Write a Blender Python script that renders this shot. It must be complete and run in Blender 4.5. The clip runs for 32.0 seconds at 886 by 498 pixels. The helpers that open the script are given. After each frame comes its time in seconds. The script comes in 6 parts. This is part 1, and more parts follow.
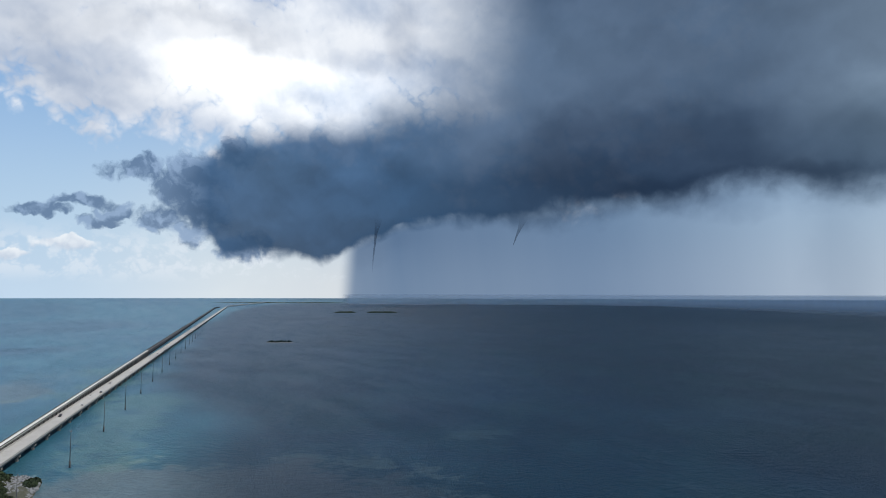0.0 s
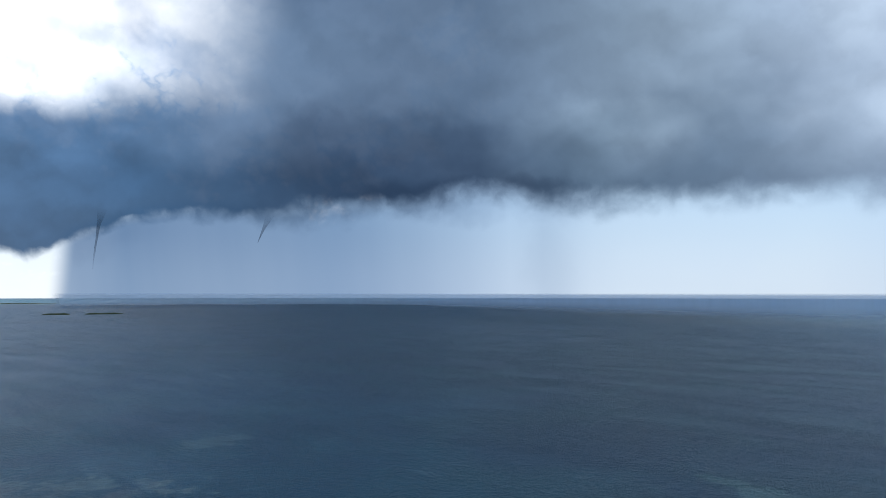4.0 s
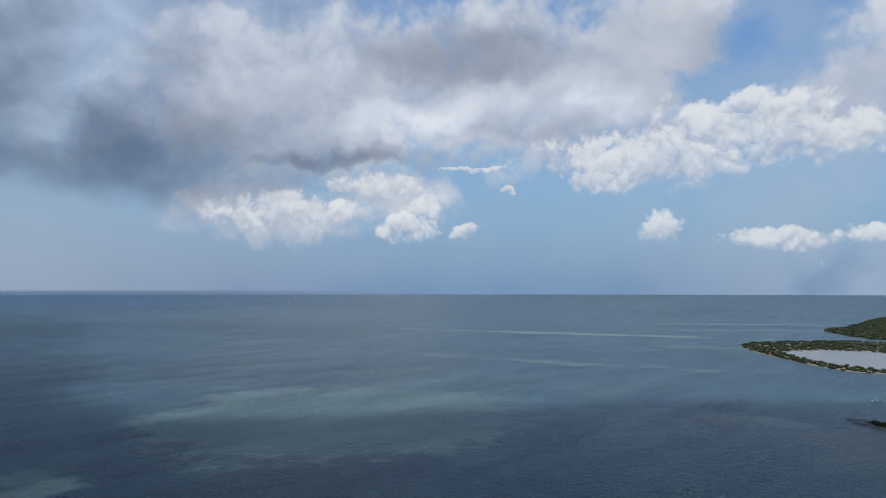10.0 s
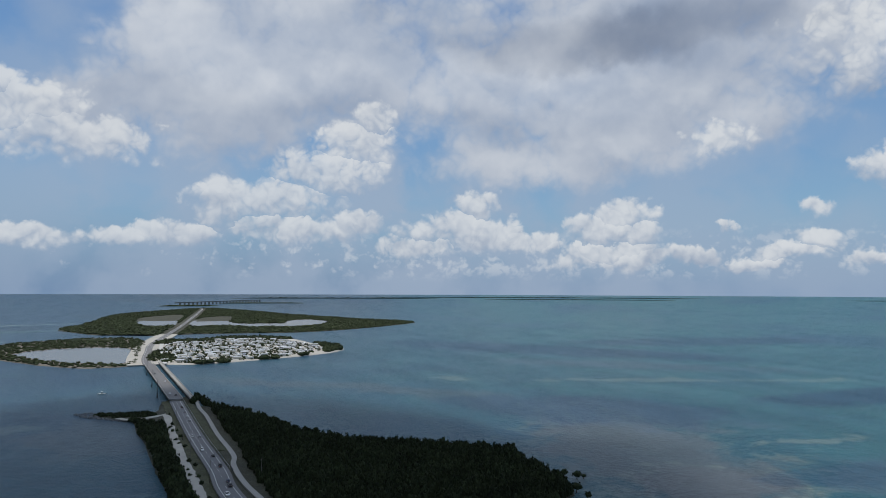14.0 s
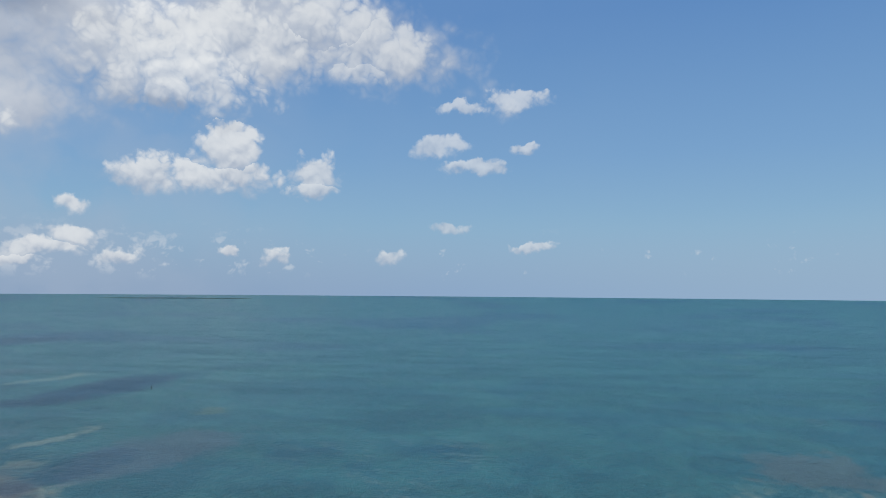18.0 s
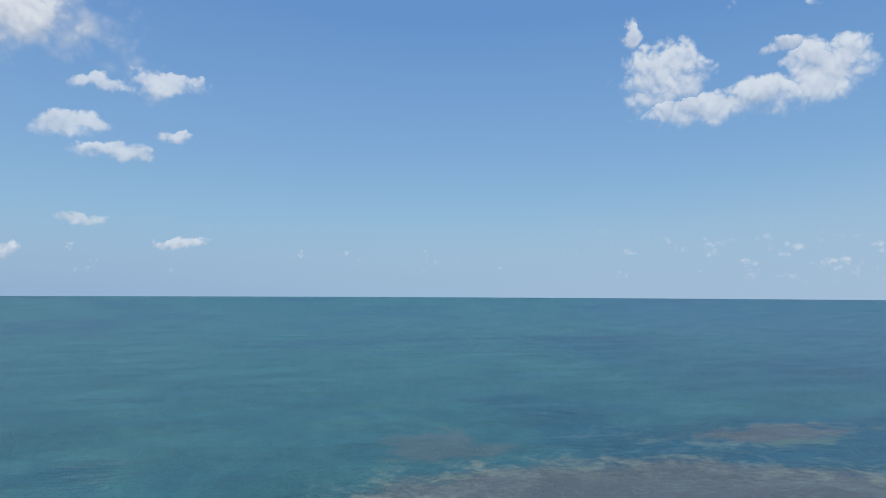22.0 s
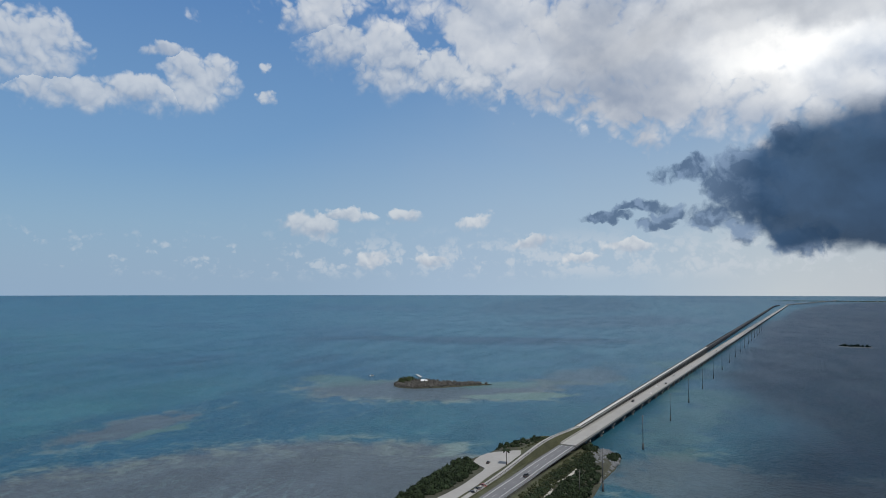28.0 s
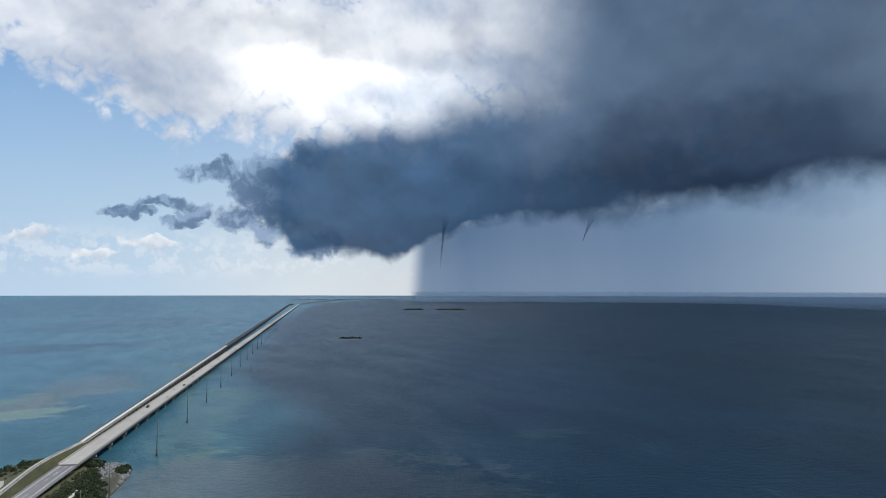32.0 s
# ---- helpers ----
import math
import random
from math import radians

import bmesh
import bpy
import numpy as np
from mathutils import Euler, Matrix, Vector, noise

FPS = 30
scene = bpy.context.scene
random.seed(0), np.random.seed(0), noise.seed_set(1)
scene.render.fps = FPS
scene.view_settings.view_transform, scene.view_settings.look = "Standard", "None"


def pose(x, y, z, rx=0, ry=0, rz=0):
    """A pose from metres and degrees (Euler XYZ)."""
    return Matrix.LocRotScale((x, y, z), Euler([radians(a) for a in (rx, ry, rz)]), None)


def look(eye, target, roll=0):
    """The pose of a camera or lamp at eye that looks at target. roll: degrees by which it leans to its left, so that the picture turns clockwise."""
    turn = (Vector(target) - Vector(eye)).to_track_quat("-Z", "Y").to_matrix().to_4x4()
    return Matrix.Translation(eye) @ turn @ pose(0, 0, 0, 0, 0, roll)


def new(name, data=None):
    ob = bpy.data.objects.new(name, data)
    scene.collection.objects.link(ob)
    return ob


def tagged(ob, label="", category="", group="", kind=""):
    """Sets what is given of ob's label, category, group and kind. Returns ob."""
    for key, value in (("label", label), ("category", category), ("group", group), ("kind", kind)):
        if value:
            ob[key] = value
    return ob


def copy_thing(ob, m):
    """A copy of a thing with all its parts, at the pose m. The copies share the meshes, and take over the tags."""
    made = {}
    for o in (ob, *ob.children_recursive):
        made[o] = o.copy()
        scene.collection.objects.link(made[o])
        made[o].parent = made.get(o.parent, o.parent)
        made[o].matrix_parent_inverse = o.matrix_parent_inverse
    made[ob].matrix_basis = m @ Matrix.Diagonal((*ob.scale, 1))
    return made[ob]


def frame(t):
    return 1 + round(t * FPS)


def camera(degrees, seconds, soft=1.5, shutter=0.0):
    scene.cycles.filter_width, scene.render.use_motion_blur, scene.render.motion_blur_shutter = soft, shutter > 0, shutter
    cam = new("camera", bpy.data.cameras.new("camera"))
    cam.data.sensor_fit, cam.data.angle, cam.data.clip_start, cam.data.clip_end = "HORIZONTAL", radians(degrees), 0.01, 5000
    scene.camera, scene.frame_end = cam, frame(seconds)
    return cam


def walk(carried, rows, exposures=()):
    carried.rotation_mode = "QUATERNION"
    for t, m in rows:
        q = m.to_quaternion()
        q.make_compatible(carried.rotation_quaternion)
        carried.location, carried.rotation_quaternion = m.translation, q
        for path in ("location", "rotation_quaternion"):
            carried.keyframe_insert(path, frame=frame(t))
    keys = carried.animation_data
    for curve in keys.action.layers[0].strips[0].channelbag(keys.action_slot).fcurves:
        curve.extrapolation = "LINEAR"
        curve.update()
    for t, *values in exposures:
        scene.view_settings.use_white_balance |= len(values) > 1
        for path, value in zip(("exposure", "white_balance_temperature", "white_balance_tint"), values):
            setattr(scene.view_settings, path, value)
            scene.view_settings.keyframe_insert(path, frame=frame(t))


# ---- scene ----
cam = camera(68.4, 32.0, 0.9)
H = 110.0          # eye over the sea
# seconds, heading clockwise from +y, upward tilt, lean
TURNS = [
    (0, 0.00, 3.98, 0.14), (0.5, 2.02, 3.98, 0.24), (1, 4.45, 3.98, 0.26), (1.5, 6.64, 3.99, 0.28), (2, 8.10, 3.99, 0.30),
    (2.5, 10.87, 3.96, 0.18), (4.5, 27.85, 3.93, -0.07), (5, 35.12, 3.91, -0.24), (5.5, 42.87, 3.88, -0.28), (6, 50.62, 3.82, -0.29),
    (6.5, 57.84, 3.77, -0.28), (7, 66.06, 3.72, -0.23), (7.5, 73.78, 3.68, -0.16), (8, 81.43, 3.65, -0.07), (8.5, 88.60, 3.65, 0.01),
    (9, 96.25, 3.64, 0.03), (9.5, 104.37, 3.64, 0.04), (10, 111.90, 3.62, 0.02), (10.5, 119.51, 3.62, -0.03), (11, 126.57, 3.61, -0.05),
    (11.5, 134.14, 3.60, -0.02), (12, 141.71, 3.60, 0.04), (12.5, 149.26, 3.62, 0.08), (13, 156.81, 3.63, 0.12), (13.5, 164.38, 3.64, 0.15),
    (14, 172.44, 3.66, 0.20), (14.5, 179.99, 3.69, 0.25), (16.5, 209.63, 3.72, 0.28), (17, 217.69, 3.74, 0.33), (17.5, 224.78, 3.76, 0.41),
    (18, 232.32, 3.80, 0.47), (18.5, 239.92, 3.83, 0.46), (19, 240.86, 3.84, 0.43), (19.5, 242.47, 3.85, 0.45), (20, 247.26, 3.86, 0.45),
    (20.5, 250.74, 3.85, 0.36), (21, 254.72, 3.85, 0.29), (21.5, 258.16, 3.86, 0.28), (22, 262.13, 3.87, 0.27), (22.5, 265.95, 3.87, 0.24),
    (23, 269.89, 3.87, 0.21), (23.5, 273.64, 3.87, 0.17), (24, 277.15, 3.87, 0.10), (24.5, 280.90, 3.83, 0.02), (26.5, 296.54, 3.76, -0.03),
    (27, 302.54, 3.72, -0.02), (27.5, 308.47, 3.71, 0.01), (28, 313.93, 3.69, 0.05), (28.5, 319.68, 3.69, 0.08), (29, 325.65, 3.69, 0.11),
    (29.5, 331.03, 3.70, 0.13), (30, 335.99, 3.72, 0.15), (30.5, 341.63, 3.73, 0.13), (31, 346.72, 3.73, 0.11), (31.5, 350.70, 3.74, 0.10),
    (32, 354.04, 3.73, 0.10),
]
EXPOSURES = [(0, 0.2), (1, 0.33), (2.5, 0.5), (4.5, 0.72), (6, 0.6), (8, 0.15), (9.5, 0.02), (11.5, -0.2), (14.5, -0.2), (17, -0.2), (19, 0.0), (24, 0.06), (26.5, -0.06), (28, -0.22), (29.5, -0.26), (31, -0.08), (32, 0.17)]
walk(cam, [(t, pose(0, 0, H, 90 + p, -r, -a)) for t, a, p, r in TURNS], EXPOSURES)

SUN_AZ, SUN_EL = 105.0, 62.0


def lin(r, g, b):
    """A linear colour from 0..255 display values."""
    return tuple(((c / 255 + 0.055) / 1.055) ** 2.4 if c > 10 else c / 255 / 12.92 for c in (r, g, b))


class Nodes:
    """Short forms for wiring shader nodes; a value may be a socket, a number or a tuple."""

    def __init__(self, tree):
        self.tree = tree

    def add(self, kind, **props):
        n = self.tree.nodes.new("ShaderNode" + kind)
        for k, v in props.items():
            setattr(n, k, v)
        return n

    def set(self, socket, v):
        if isinstance(v, bpy.types.NodeSocket):
            self.tree.links.new(v, socket)
        elif isinstance(v, tuple) and socket.type == "RGBA" and len(v) == 3:
            socket.default_value = (*v, 1)
        else:
            socket.default_value = v

    def math(self, op, a, b=0.0, c=0.0):
        n = self.add("Math", operation=op)
        for s, v in zip(n.inputs, (a, b, c)):
            self.set(s, v)
        return n.outputs[0]

    def vec(self, op, a, b=(0, 0, 0)):
        n = self.add("VectorMath", operation=op)
        self.set(n.inputs[0], a)
        if op == "SCALE":
            self.set(n.inputs["Scale"], b)
        else:
            self.set(n.inputs[1], b)
        return n.outputs["Value"] if op in ("LENGTH", "DOT_PRODUCT", "DISTANCE") else n.outputs[0]

    def step(self, v, lo, hi, a=0.0, b=1.0, smooth=True):
        n = self.add("MapRange", interpolation_type="SMOOTHSTEP" if smooth else "LINEAR")
        for s, x in zip(n.inputs, (v, lo, hi, a, b)):
            self.set(s, x)
        return n.outputs[0]

    def mix(self, f, a, b, blend="MIX"):
        n = self.add("Mix", data_type="RGBA", blend_type=blend)
        n.clamp_factor = True
        self.set(n.inputs[0], f)
        self.set(n.inputs[6], a)
        self.set(n.inputs[7], b)
        return n.outputs[2]

    def mixf(self, f, a, b):
        n = self.add("Mix", data_type="FLOAT")
        self.set(n.inputs[0], f)
        self.set(n.inputs[2], a)
        self.set(n.inputs[3], b)
        return n.outputs[0]

    def noise(self, v, scale, detail=4.0, rough=0.5, distort=0.0):
        n = self.add("TexNoise")
        self.set(n.inputs["Vector"], v)
        for k, x in (("Scale", scale), ("Detail", detail), ("Roughness", rough), ("Distortion", distort)):
            n.inputs[k].default_value = x
        return n.outputs["Fac"] if "Fac" in n.outputs else n.outputs[0]

    def heaps(self, v, scales):
        """Rounded heaps with creases between them, at several scales."""
        total, w = 0.0, 1.0
        for k in scales:
            total = self.math("MULTIPLY_ADD", self.math("ABSOLUTE", self.math("SUBTRACT", self.noise(v, k, 0.0), 0.5)), w, total)
            w *= 0.6
        return total

    def ramp(self, f, stops, interp="LINEAR"):
        n = self.add("ValToRGB")
        r = n.color_ramp
        r.interpolation = interp
        for i, (p, c) in enumerate(stops):
            e = r.elements[i] if i < 2 else r.elements.new(p)
            e.position = p
        for e, (p, c) in zip(sorted(r.elements, key=lambda q: q.position), sorted(stops, key=lambda q: q[0])):
            e.position, e.color = p, (*c, 1)
        self.set(n.inputs[0], f)
        return n.outputs[0]

    def mapping(self, v, loc=(0, 0, 0), rot=(0, 0, 0), scale=(1, 1, 1), kind="TEXTURE"):
        n = self.add("Mapping", vector_type=kind)
        self.set(n.inputs[0], v)
        n.inputs["Location"].default_value, n.inputs["Rotation"].default_value, n.inputs["Scale"].default_value = loc, rot, scale
        return n.outputs[0]

    def split(self, v):
        n = self.add("SeparateXYZ")
        self.set(n.inputs[0], v)
        return n.outputs

    def channels(self, c):
        n = self.add("SeparateColor")
        self.set(n.inputs[0], c)
        return n.outputs

    def join(self, x, y, z):
        n = self.add("CombineXYZ")
        for s, v in zip(n.inputs, (x, y, z)):
            self.set(s, v)
        return n.outputs[0]


# ---- sky: clear blue, haze, cumulus, storm cloud and rain ----
world = bpy.data.worlds.new("sky")
world.use_nodes = True
W = Nodes(world.node_tree)
WAY = W.add("TexCoord").outputs["Generated"]
dx, dy, dz = W.split(WAY)
SIGHT = W.join(dx, dy, dz)
az = W.math("MULTIPLY", W.math("ARCTAN2", dx, dy), 57.29578)
el = W.math("MULTIPLY", W.math("ARCSINE", dz), 57.29578)
# the azimuth as 0..1 from -100 degrees on
AZ = W.math("DIVIDE", W.math("WRAP", az, 260.0, -100.0), 360.0)
AZ = W.math("ADD", AZ, 100.0 / 360.0)


def around(stops, interp="LINEAR"):
    return W.ramp(AZ, [((a + 100) / 360, c) for a, c in stops], interp)


def shades(*stops):
    return around([(a, lin(*c)) for a, c in stops])


flat = W.vec("MULTIPLY", SIGHT, (1.0, 1.0, 1.6))


def drift(v, scale, detail):
    n = W.add("TexNoise")
    W.set(n.inputs["Vector"], v)
    n.inputs["Scale"].default_value, n.inputs["Detail"].default_value, n.inputs["Roughness"].default_value = scale, detail, 0.6
    return W.vec("SUBTRACT", n.outputs["Color"], (0.5, 0.5, 0.5))


# clouds are torn by two scales of drift
WARPED = W.vec("ADD", SIGHT, W.vec("ADD", W.vec("SCALE", drift(SIGHT, 14.0, 3.0), 0.050), W.vec("SCALE", drift(SIGHT, 48.0, 4.0), 0.020)))
big = W.noise(flat, 4.0, 3.0, 0.5, 0.3)
mid = W.noise(flat, 13.0, 6.0, 0.5, 0.2)
lump = W.noise(WARPED, 26.0, 4.0, 0.5)
lump_up = W.noise(W.vec("ADD", WARPED, (0.003, -0.001, 0.012)), 26.0, 4.0, 0.5)
fine = W.noise(WARPED, 70.0, 5.0, 0.6)
swirl = W.noise(W.vec("MULTIPLY", WARPED, (1.0, 1.0, 1.3)), 9.0, 2.6, 0.45)
swirl_up = W.noise(W.vec("MULTIPLY", W.vec("ADD", WARPED, (0.008, -0.002, 0.03)), (1.0, 1.0, 1.3)), 9.0, 2.6, 0.45)
billow = W.math("SUBTRACT", lump, lump_up)
roll = W.math("SUBTRACT", swirl, swirl_up)
# cauliflower heaps of the cumulus, and the same a little higher up, for the side that the sun meets
HEAPED = W.vec("ADD", SIGHT, W.vec("SCALE", drift(SIGHT, 22.0, 4.0), 0.022))
heap = W.heaps(HEAPED, (17.0, 38.0, 85.0))
heap_up = W.heaps(W.vec("ADD", HEAPED, (0.003, -0.001, 0.010)), (17.0, 38.0, 85.0))
knob = W.heaps(HEAPED, (70.0, 160.0))
crest = W.math("SUBTRACT", heap, heap_up)

nishita = W.add("TexSky", sky_type="NISHITA", sun_disc=False, sun_elevation=radians(SUN_EL), sun_rotation=radians(SUN_AZ), altitude=100.0)
clear = W.ramp(W.math("DIVIDE", el, 90.0), [(0.0, lin(152, 184, 210)), (0.06, lin(141, 182, 213)), (0.13, lin(124, 168, 212)),
                                             (0.26, lin(98, 145, 202)), (1.0, lin(70, 115, 180))])
sky = W.mix(0.12, clear, W.vec("SCALE", nishita.outputs[0], 0.1))
haze = shades((-100, (152, 180, 208)), (-60, (160, 185, 210)), (-45, (174, 197, 221)), (-30, (186, 206, 224)), (-18, (208, 216, 221)), (-8, (205, 210, 214)),
              (12, (140, 157, 181)), (25, (166, 181, 199)), (38, (184, 196, 207)), (52, (178, 190, 202)), (65, (164, 178, 196)),
              (80, (148, 165, 188)), (95, (130, 152, 183)), (115, (116, 148, 186)), (140, (118, 147, 182)), (157, (122, 150, 182)),
              (180, (140, 164, 194)), (205, (144, 168, 198)), (235, (146, 174, 206)), (259, (152, 180, 208)))
cover = around([(-100, (0, 0, 0)), (-65, (0.3,) * 3), (-40, (1.0,) * 3), (-10, (1.0,) * 3), (20, (1, 1, 1)), (75, (0.9,) * 3), (100, (0.35,) * 3),
                (150, (0.12,) * 3), (200, (0.0,) * 3), (259, (0, 0, 0))])
reach = W.math("MULTIPLY_ADD", cover, 14.0, 7.0)
sky = W.mix(W.math("POWER", W.step(el, reach, 0.0, smooth=False), 1.3), sky, haze)

# small far cumulus along the horizon
row = W.math("MULTIPLY_ADD", W.math("SUBTRACT", knob, 0.16), 0.45, W.noise(W.vec("MULTIPLY", SIGHT, (1, 1, 1.6)), 30.0, 4.0, 0.5))
rows_on = around([(-100, (0.42,) * 3), (-80, (0.46,) * 3), (-55, (0.62,) * 3), (-25, (0.7,) * 3), (-12, (0.6,) * 3), (0, (0.25,) * 3), (25, (0.3,) * 3),
                  (60, (0.3,) * 3), (120, (0.3,) * 3), (150, (0.5,) * 3), (172, (0.64,) * 3), (205, (0.58,) * 3), (222, (0.46,) * 3), (259, (0.42,) * 3)])
band = W.math("MULTIPLY", W.step(el, 0.6, 2.2), W.step(el, 6.0, 3.0))
far_cu = W.math("MULTIPLY", W.step(W.math("ADD", row, W.math("SUBTRACT", rows_on, 0.5)), 0.60, 0.80), band)
film = around([(-100, (0,) * 3), (-60, (0.0,) * 3), (-35, (0.1,) * 3), (100, (0.1,) * 3), (125, (0.12,) * 3), (145, (0.65,) * 3), (175, (0.8,) * 3), (200, (0.5,) * 3), (222, (0.05,) * 3), (259, (0,) * 3)])
sky = W.mix(W.math("MULTIPLY", film, W.step(swirl, 0.25, 0.6)), sky, lin(166, 183, 206))
sky = W.mix(W.math("MULTIPLY", far_cu, 0.5), sky, lin(216, 223, 231))


class Field:
    """A cloud mass: the union of soft ellipses on the sky, with the height within each."""

    def __init__(self):
        self.blobs = []

    def __call__(self, a, e, w, h):
        self.blob(a, e, w * 1.14, h * 1.14)

    def blob(self, a, e, w, h):
        self.blobs.append((radians(a), radians(e), math.sin(radians(w)), math.sin(radians(h))))

    def gather(self):
        self.f, self.v = -9.0, 0.0
        for k in range(0, len(self.blobs), 10):
            tree = bpy.data.node_groups.new("cloud_mass", "ShaderNodeTree")
            for name, way, kind in (("Way", "INPUT", "NodeSocketVector"), ("F", "INPUT", "NodeSocketFloat"), ("V", "INPUT", "NodeSocketFloat"), ("F", "OUTPUT", "NodeSocketFloat"), ("V", "OUTPUT", "NodeSocketFloat")):
                tree.interface.new_socket(name=name, in_out=way, socket_type=kind)
            g = Nodes(tree)
            inp, out = tree.nodes.new("NodeGroupInput"), tree.nodes.new("NodeGroupOutput")
            way, F, V = inp.outputs[0], inp.outputs[1], inp.outputs[2]
            for A, E, sw, sh in self.blobs[k:k + 10]:
                x = g.vec("DOT_PRODUCT", way, (math.cos(A) / sw, -math.sin(A) / sw, 0.0))
                v = g.vec("DOT_PRODUCT", way, (-math.sin(A) * math.sin(E) / sh, -math.cos(A) * math.sin(E) / sh, math.cos(E) / sh))
                f = g.math("SUBTRACT", 1.0, g.math("MULTIPLY_ADD", x, x, g.math("MULTIPLY", v, v)))
                V = g.mixf(g.math("GREATER_THAN", f, F), V, v)
                F = g.math("SMOOTH_MAX", F, f, 0.25)
            g.set(out.inputs[0], F)
            g.set(out.inputs[1], V)
            n = W.add("Group", node_tree=tree)
            W.set(n.inputs[0], WARPED)
            W.set(n.inputs[1], self.f)
            W.set(n.inputs[2], self.v)
            self.f, self.v = n.outputs[0], n.outputs[1]


soft_field, cu_field, scud_field, bright_field = Field(), Field(), Field(), Field()
veil, puff, scud, bright = soft_field.blob, cu_field, scud_field.blob, bright_field.blob
veil(156.6, 19.6, 23.0, 7.7)
veil(176.1, 18.7, 20.5, 5.3)
veil(-176.7, 14.4, 11.2, 2.5)
veil(127.5, 18.0, 11.1, 5.5)
veil(150.1, 15.3, 13.7, 4.1)
veil(103.5, 16.4, 17.7, 7.0)
veil(119.8, 17.7, 19.2, 6.9)
veil(130.9, 20.5, 8.3, 6.2)
veil(98.0, 6.7, 9.1, 2.4)
veil(107.1, 8.4, 5.6, 2.4)
veil(-172.3, 19.2, 19.7, 7.1)
veil(-172.2, 14.8, 13.8, 3.9)
veil(-158.8, 22.6, 28.6, 4.8)
veil(-179.5, 11.8, 8.5, 3.0)
soft_field.gather()
rag = W.math("MULTIPLY_ADD", W.math("SUBTRACT", swirl, 0.5), 1.5, W.math("MULTIPLY", W.math("SUBTRACT", heap, 0.19), 1.2))
# a gap of open blue in the deck to the south-east
gap = Field()
gap.blob(140.5, 21.0, 4.6, 5.0)
gap.blob(136.5, 16.5, 5.0, 2.0)
gap.gather()
soft = W.step(W.math("ADD", W.math("SUBTRACT", soft_field.f, W.math("MULTIPLY", W.math("MAXIMUM", W.math("ADD", gap.f, 0.8), 0.0), 0.85)), W.math("MULTIPLY", rag, 1.3)), -0.6, 0.8)
glow = W.step(W.math("ADD", W.math("MULTIPLY", roll, 0.8), W.math("MULTIPLY_ADD", crest, 0.12, W.math("MULTIPLY", W.math("SUBTRACT", big, 0.5), 1.1))), -0.4, 0.4)
covered = soft
sky = W.mix(W.math("MULTIPLY", soft, 0.95), sky, W.mix(glow, lin(160, 174, 196), lin(212, 218, 227)))

puff(-78.9, 17.7, 3.1, 2.7)
puff(-76.0, 15.0, 4.0, 1.4)
puff(-71.8, 15.4, 3.8, 1.3)
puff(-67.1, 16.8, 2.8, 2.1)
puff(-81.5, 21.4, 0.7, 1.1)
puff(-69.9, 18.9, 1.4, 0.7)
puff(-121.1, 16.4, 2.7, 0.8)
puff(-123.7, 10.8, 1.6, 0.6)
puff(-121.0, 12.8, 1.0, 0.4)
puff(-119.5, 4.0, 1.6, 0.4)
puff(-61.7, 18.6, 0.7, 0.5)
puff(-61.3, 16.2, 0.7, 0.6)
puff(-57.3, 22.9, 2.5, 2.0)
puff(-55.8, 20.8, 2.6, 2.1)
puff(-50.8, 19.6, 3.1, 2.6)
puff(-46.3, 19.0, 3.2, 1.9)
puff(-42.7, 18.3, 3.7, 2.1)
puff(-37.2, 18.6, 4.1, 1.9)
puff(-57.8, 5.6, 2.1, 1.3)
puff(-54.0, 6.5, 2.1, 0.5)
puff(-49.4, 6.6, 1.4, 0.6)
puff(-43.3, 6.0, 1.6, 0.6)
puff(-38.1, 3.9, 1.7, 0.6)
puff(-52.2, 2.7, 1.4, 0.8)
puff(-46.9, 2.7, 1.9, 0.6)
puff(-30.3, 3.8, 1.5, 0.6)
puff(-34.0, 2.9, 1.5, 0.4)
puff(-150.1, 18.2, 7.0, 4.3)
puff(-144.6, 20.0, 5.2, 3.3)
puff(-138.1, 22.8, 4.2, 2.4)
puff(-133.6, 20.3, 4.2, 2.7)
puff(-134.8, 18.6, 2.4, 1.3)
puff(-146.5, 11.6, 2.5, 2.1)
puff(-147.0, 9.2, 4.3, 1.4)
puff(-152.3, 9.3, 2.6, 1.6)
puff(-139.1, 10.0, 2.0, 1.9)
puff(-139.3, 8.4, 2.1, 0.9)
puff(-120.9, 16.4, 2.5, 0.8)
puff(-126.2, 16.1, 2.1, 0.5)
puff(-128.1, 12.6, 2.2, 0.9)
puff(-125.1, 10.9, 3.0, 0.6)
puff(-120.9, 12.7, 1.1, 0.5)
puff(-127.3, 5.9, 1.8, 0.6)
puff(-119.6, 4.0, 1.6, 0.4)
puff(-132.5, 3.1, 1.3, 0.7)
puff(-142.2, 2.9, 1.1, 0.7)
puff(-146.0, 3.0, 0.8, 0.6)
puff(-164.4, 12.0, 2.5, 1.2)
puff(-157.5, 7.0, 1.3, 0.9)
puff(-163.8, 5.3, 0.8, 0.4)
puff(-157.5, 4.2, 1.9, 0.9)
puff(-166.1, 2.8, 2.0, 0.8)
puff(-162.3, 2.4, 2.5, 0.5)
puff(-159.4, 3.2, 2.6, 0.7)
puff(-154.5, 2.7, 1.4, 0.6)
puff(-172.0, 6.4, 2.7, 1.4)
puff(-174.5, 5.1, 2.6, 1.3)
puff(-171.0, 2.7, 3.2, 1.0)
puff(-176.0, 2.8, 2.6, 0.9)
puff(-178.5, 4.3, 1.1, 0.6)
puff(175.9, 7.5, 1.3, 1.3)
puff(176.7, 4.7, 3.0, 1.8)
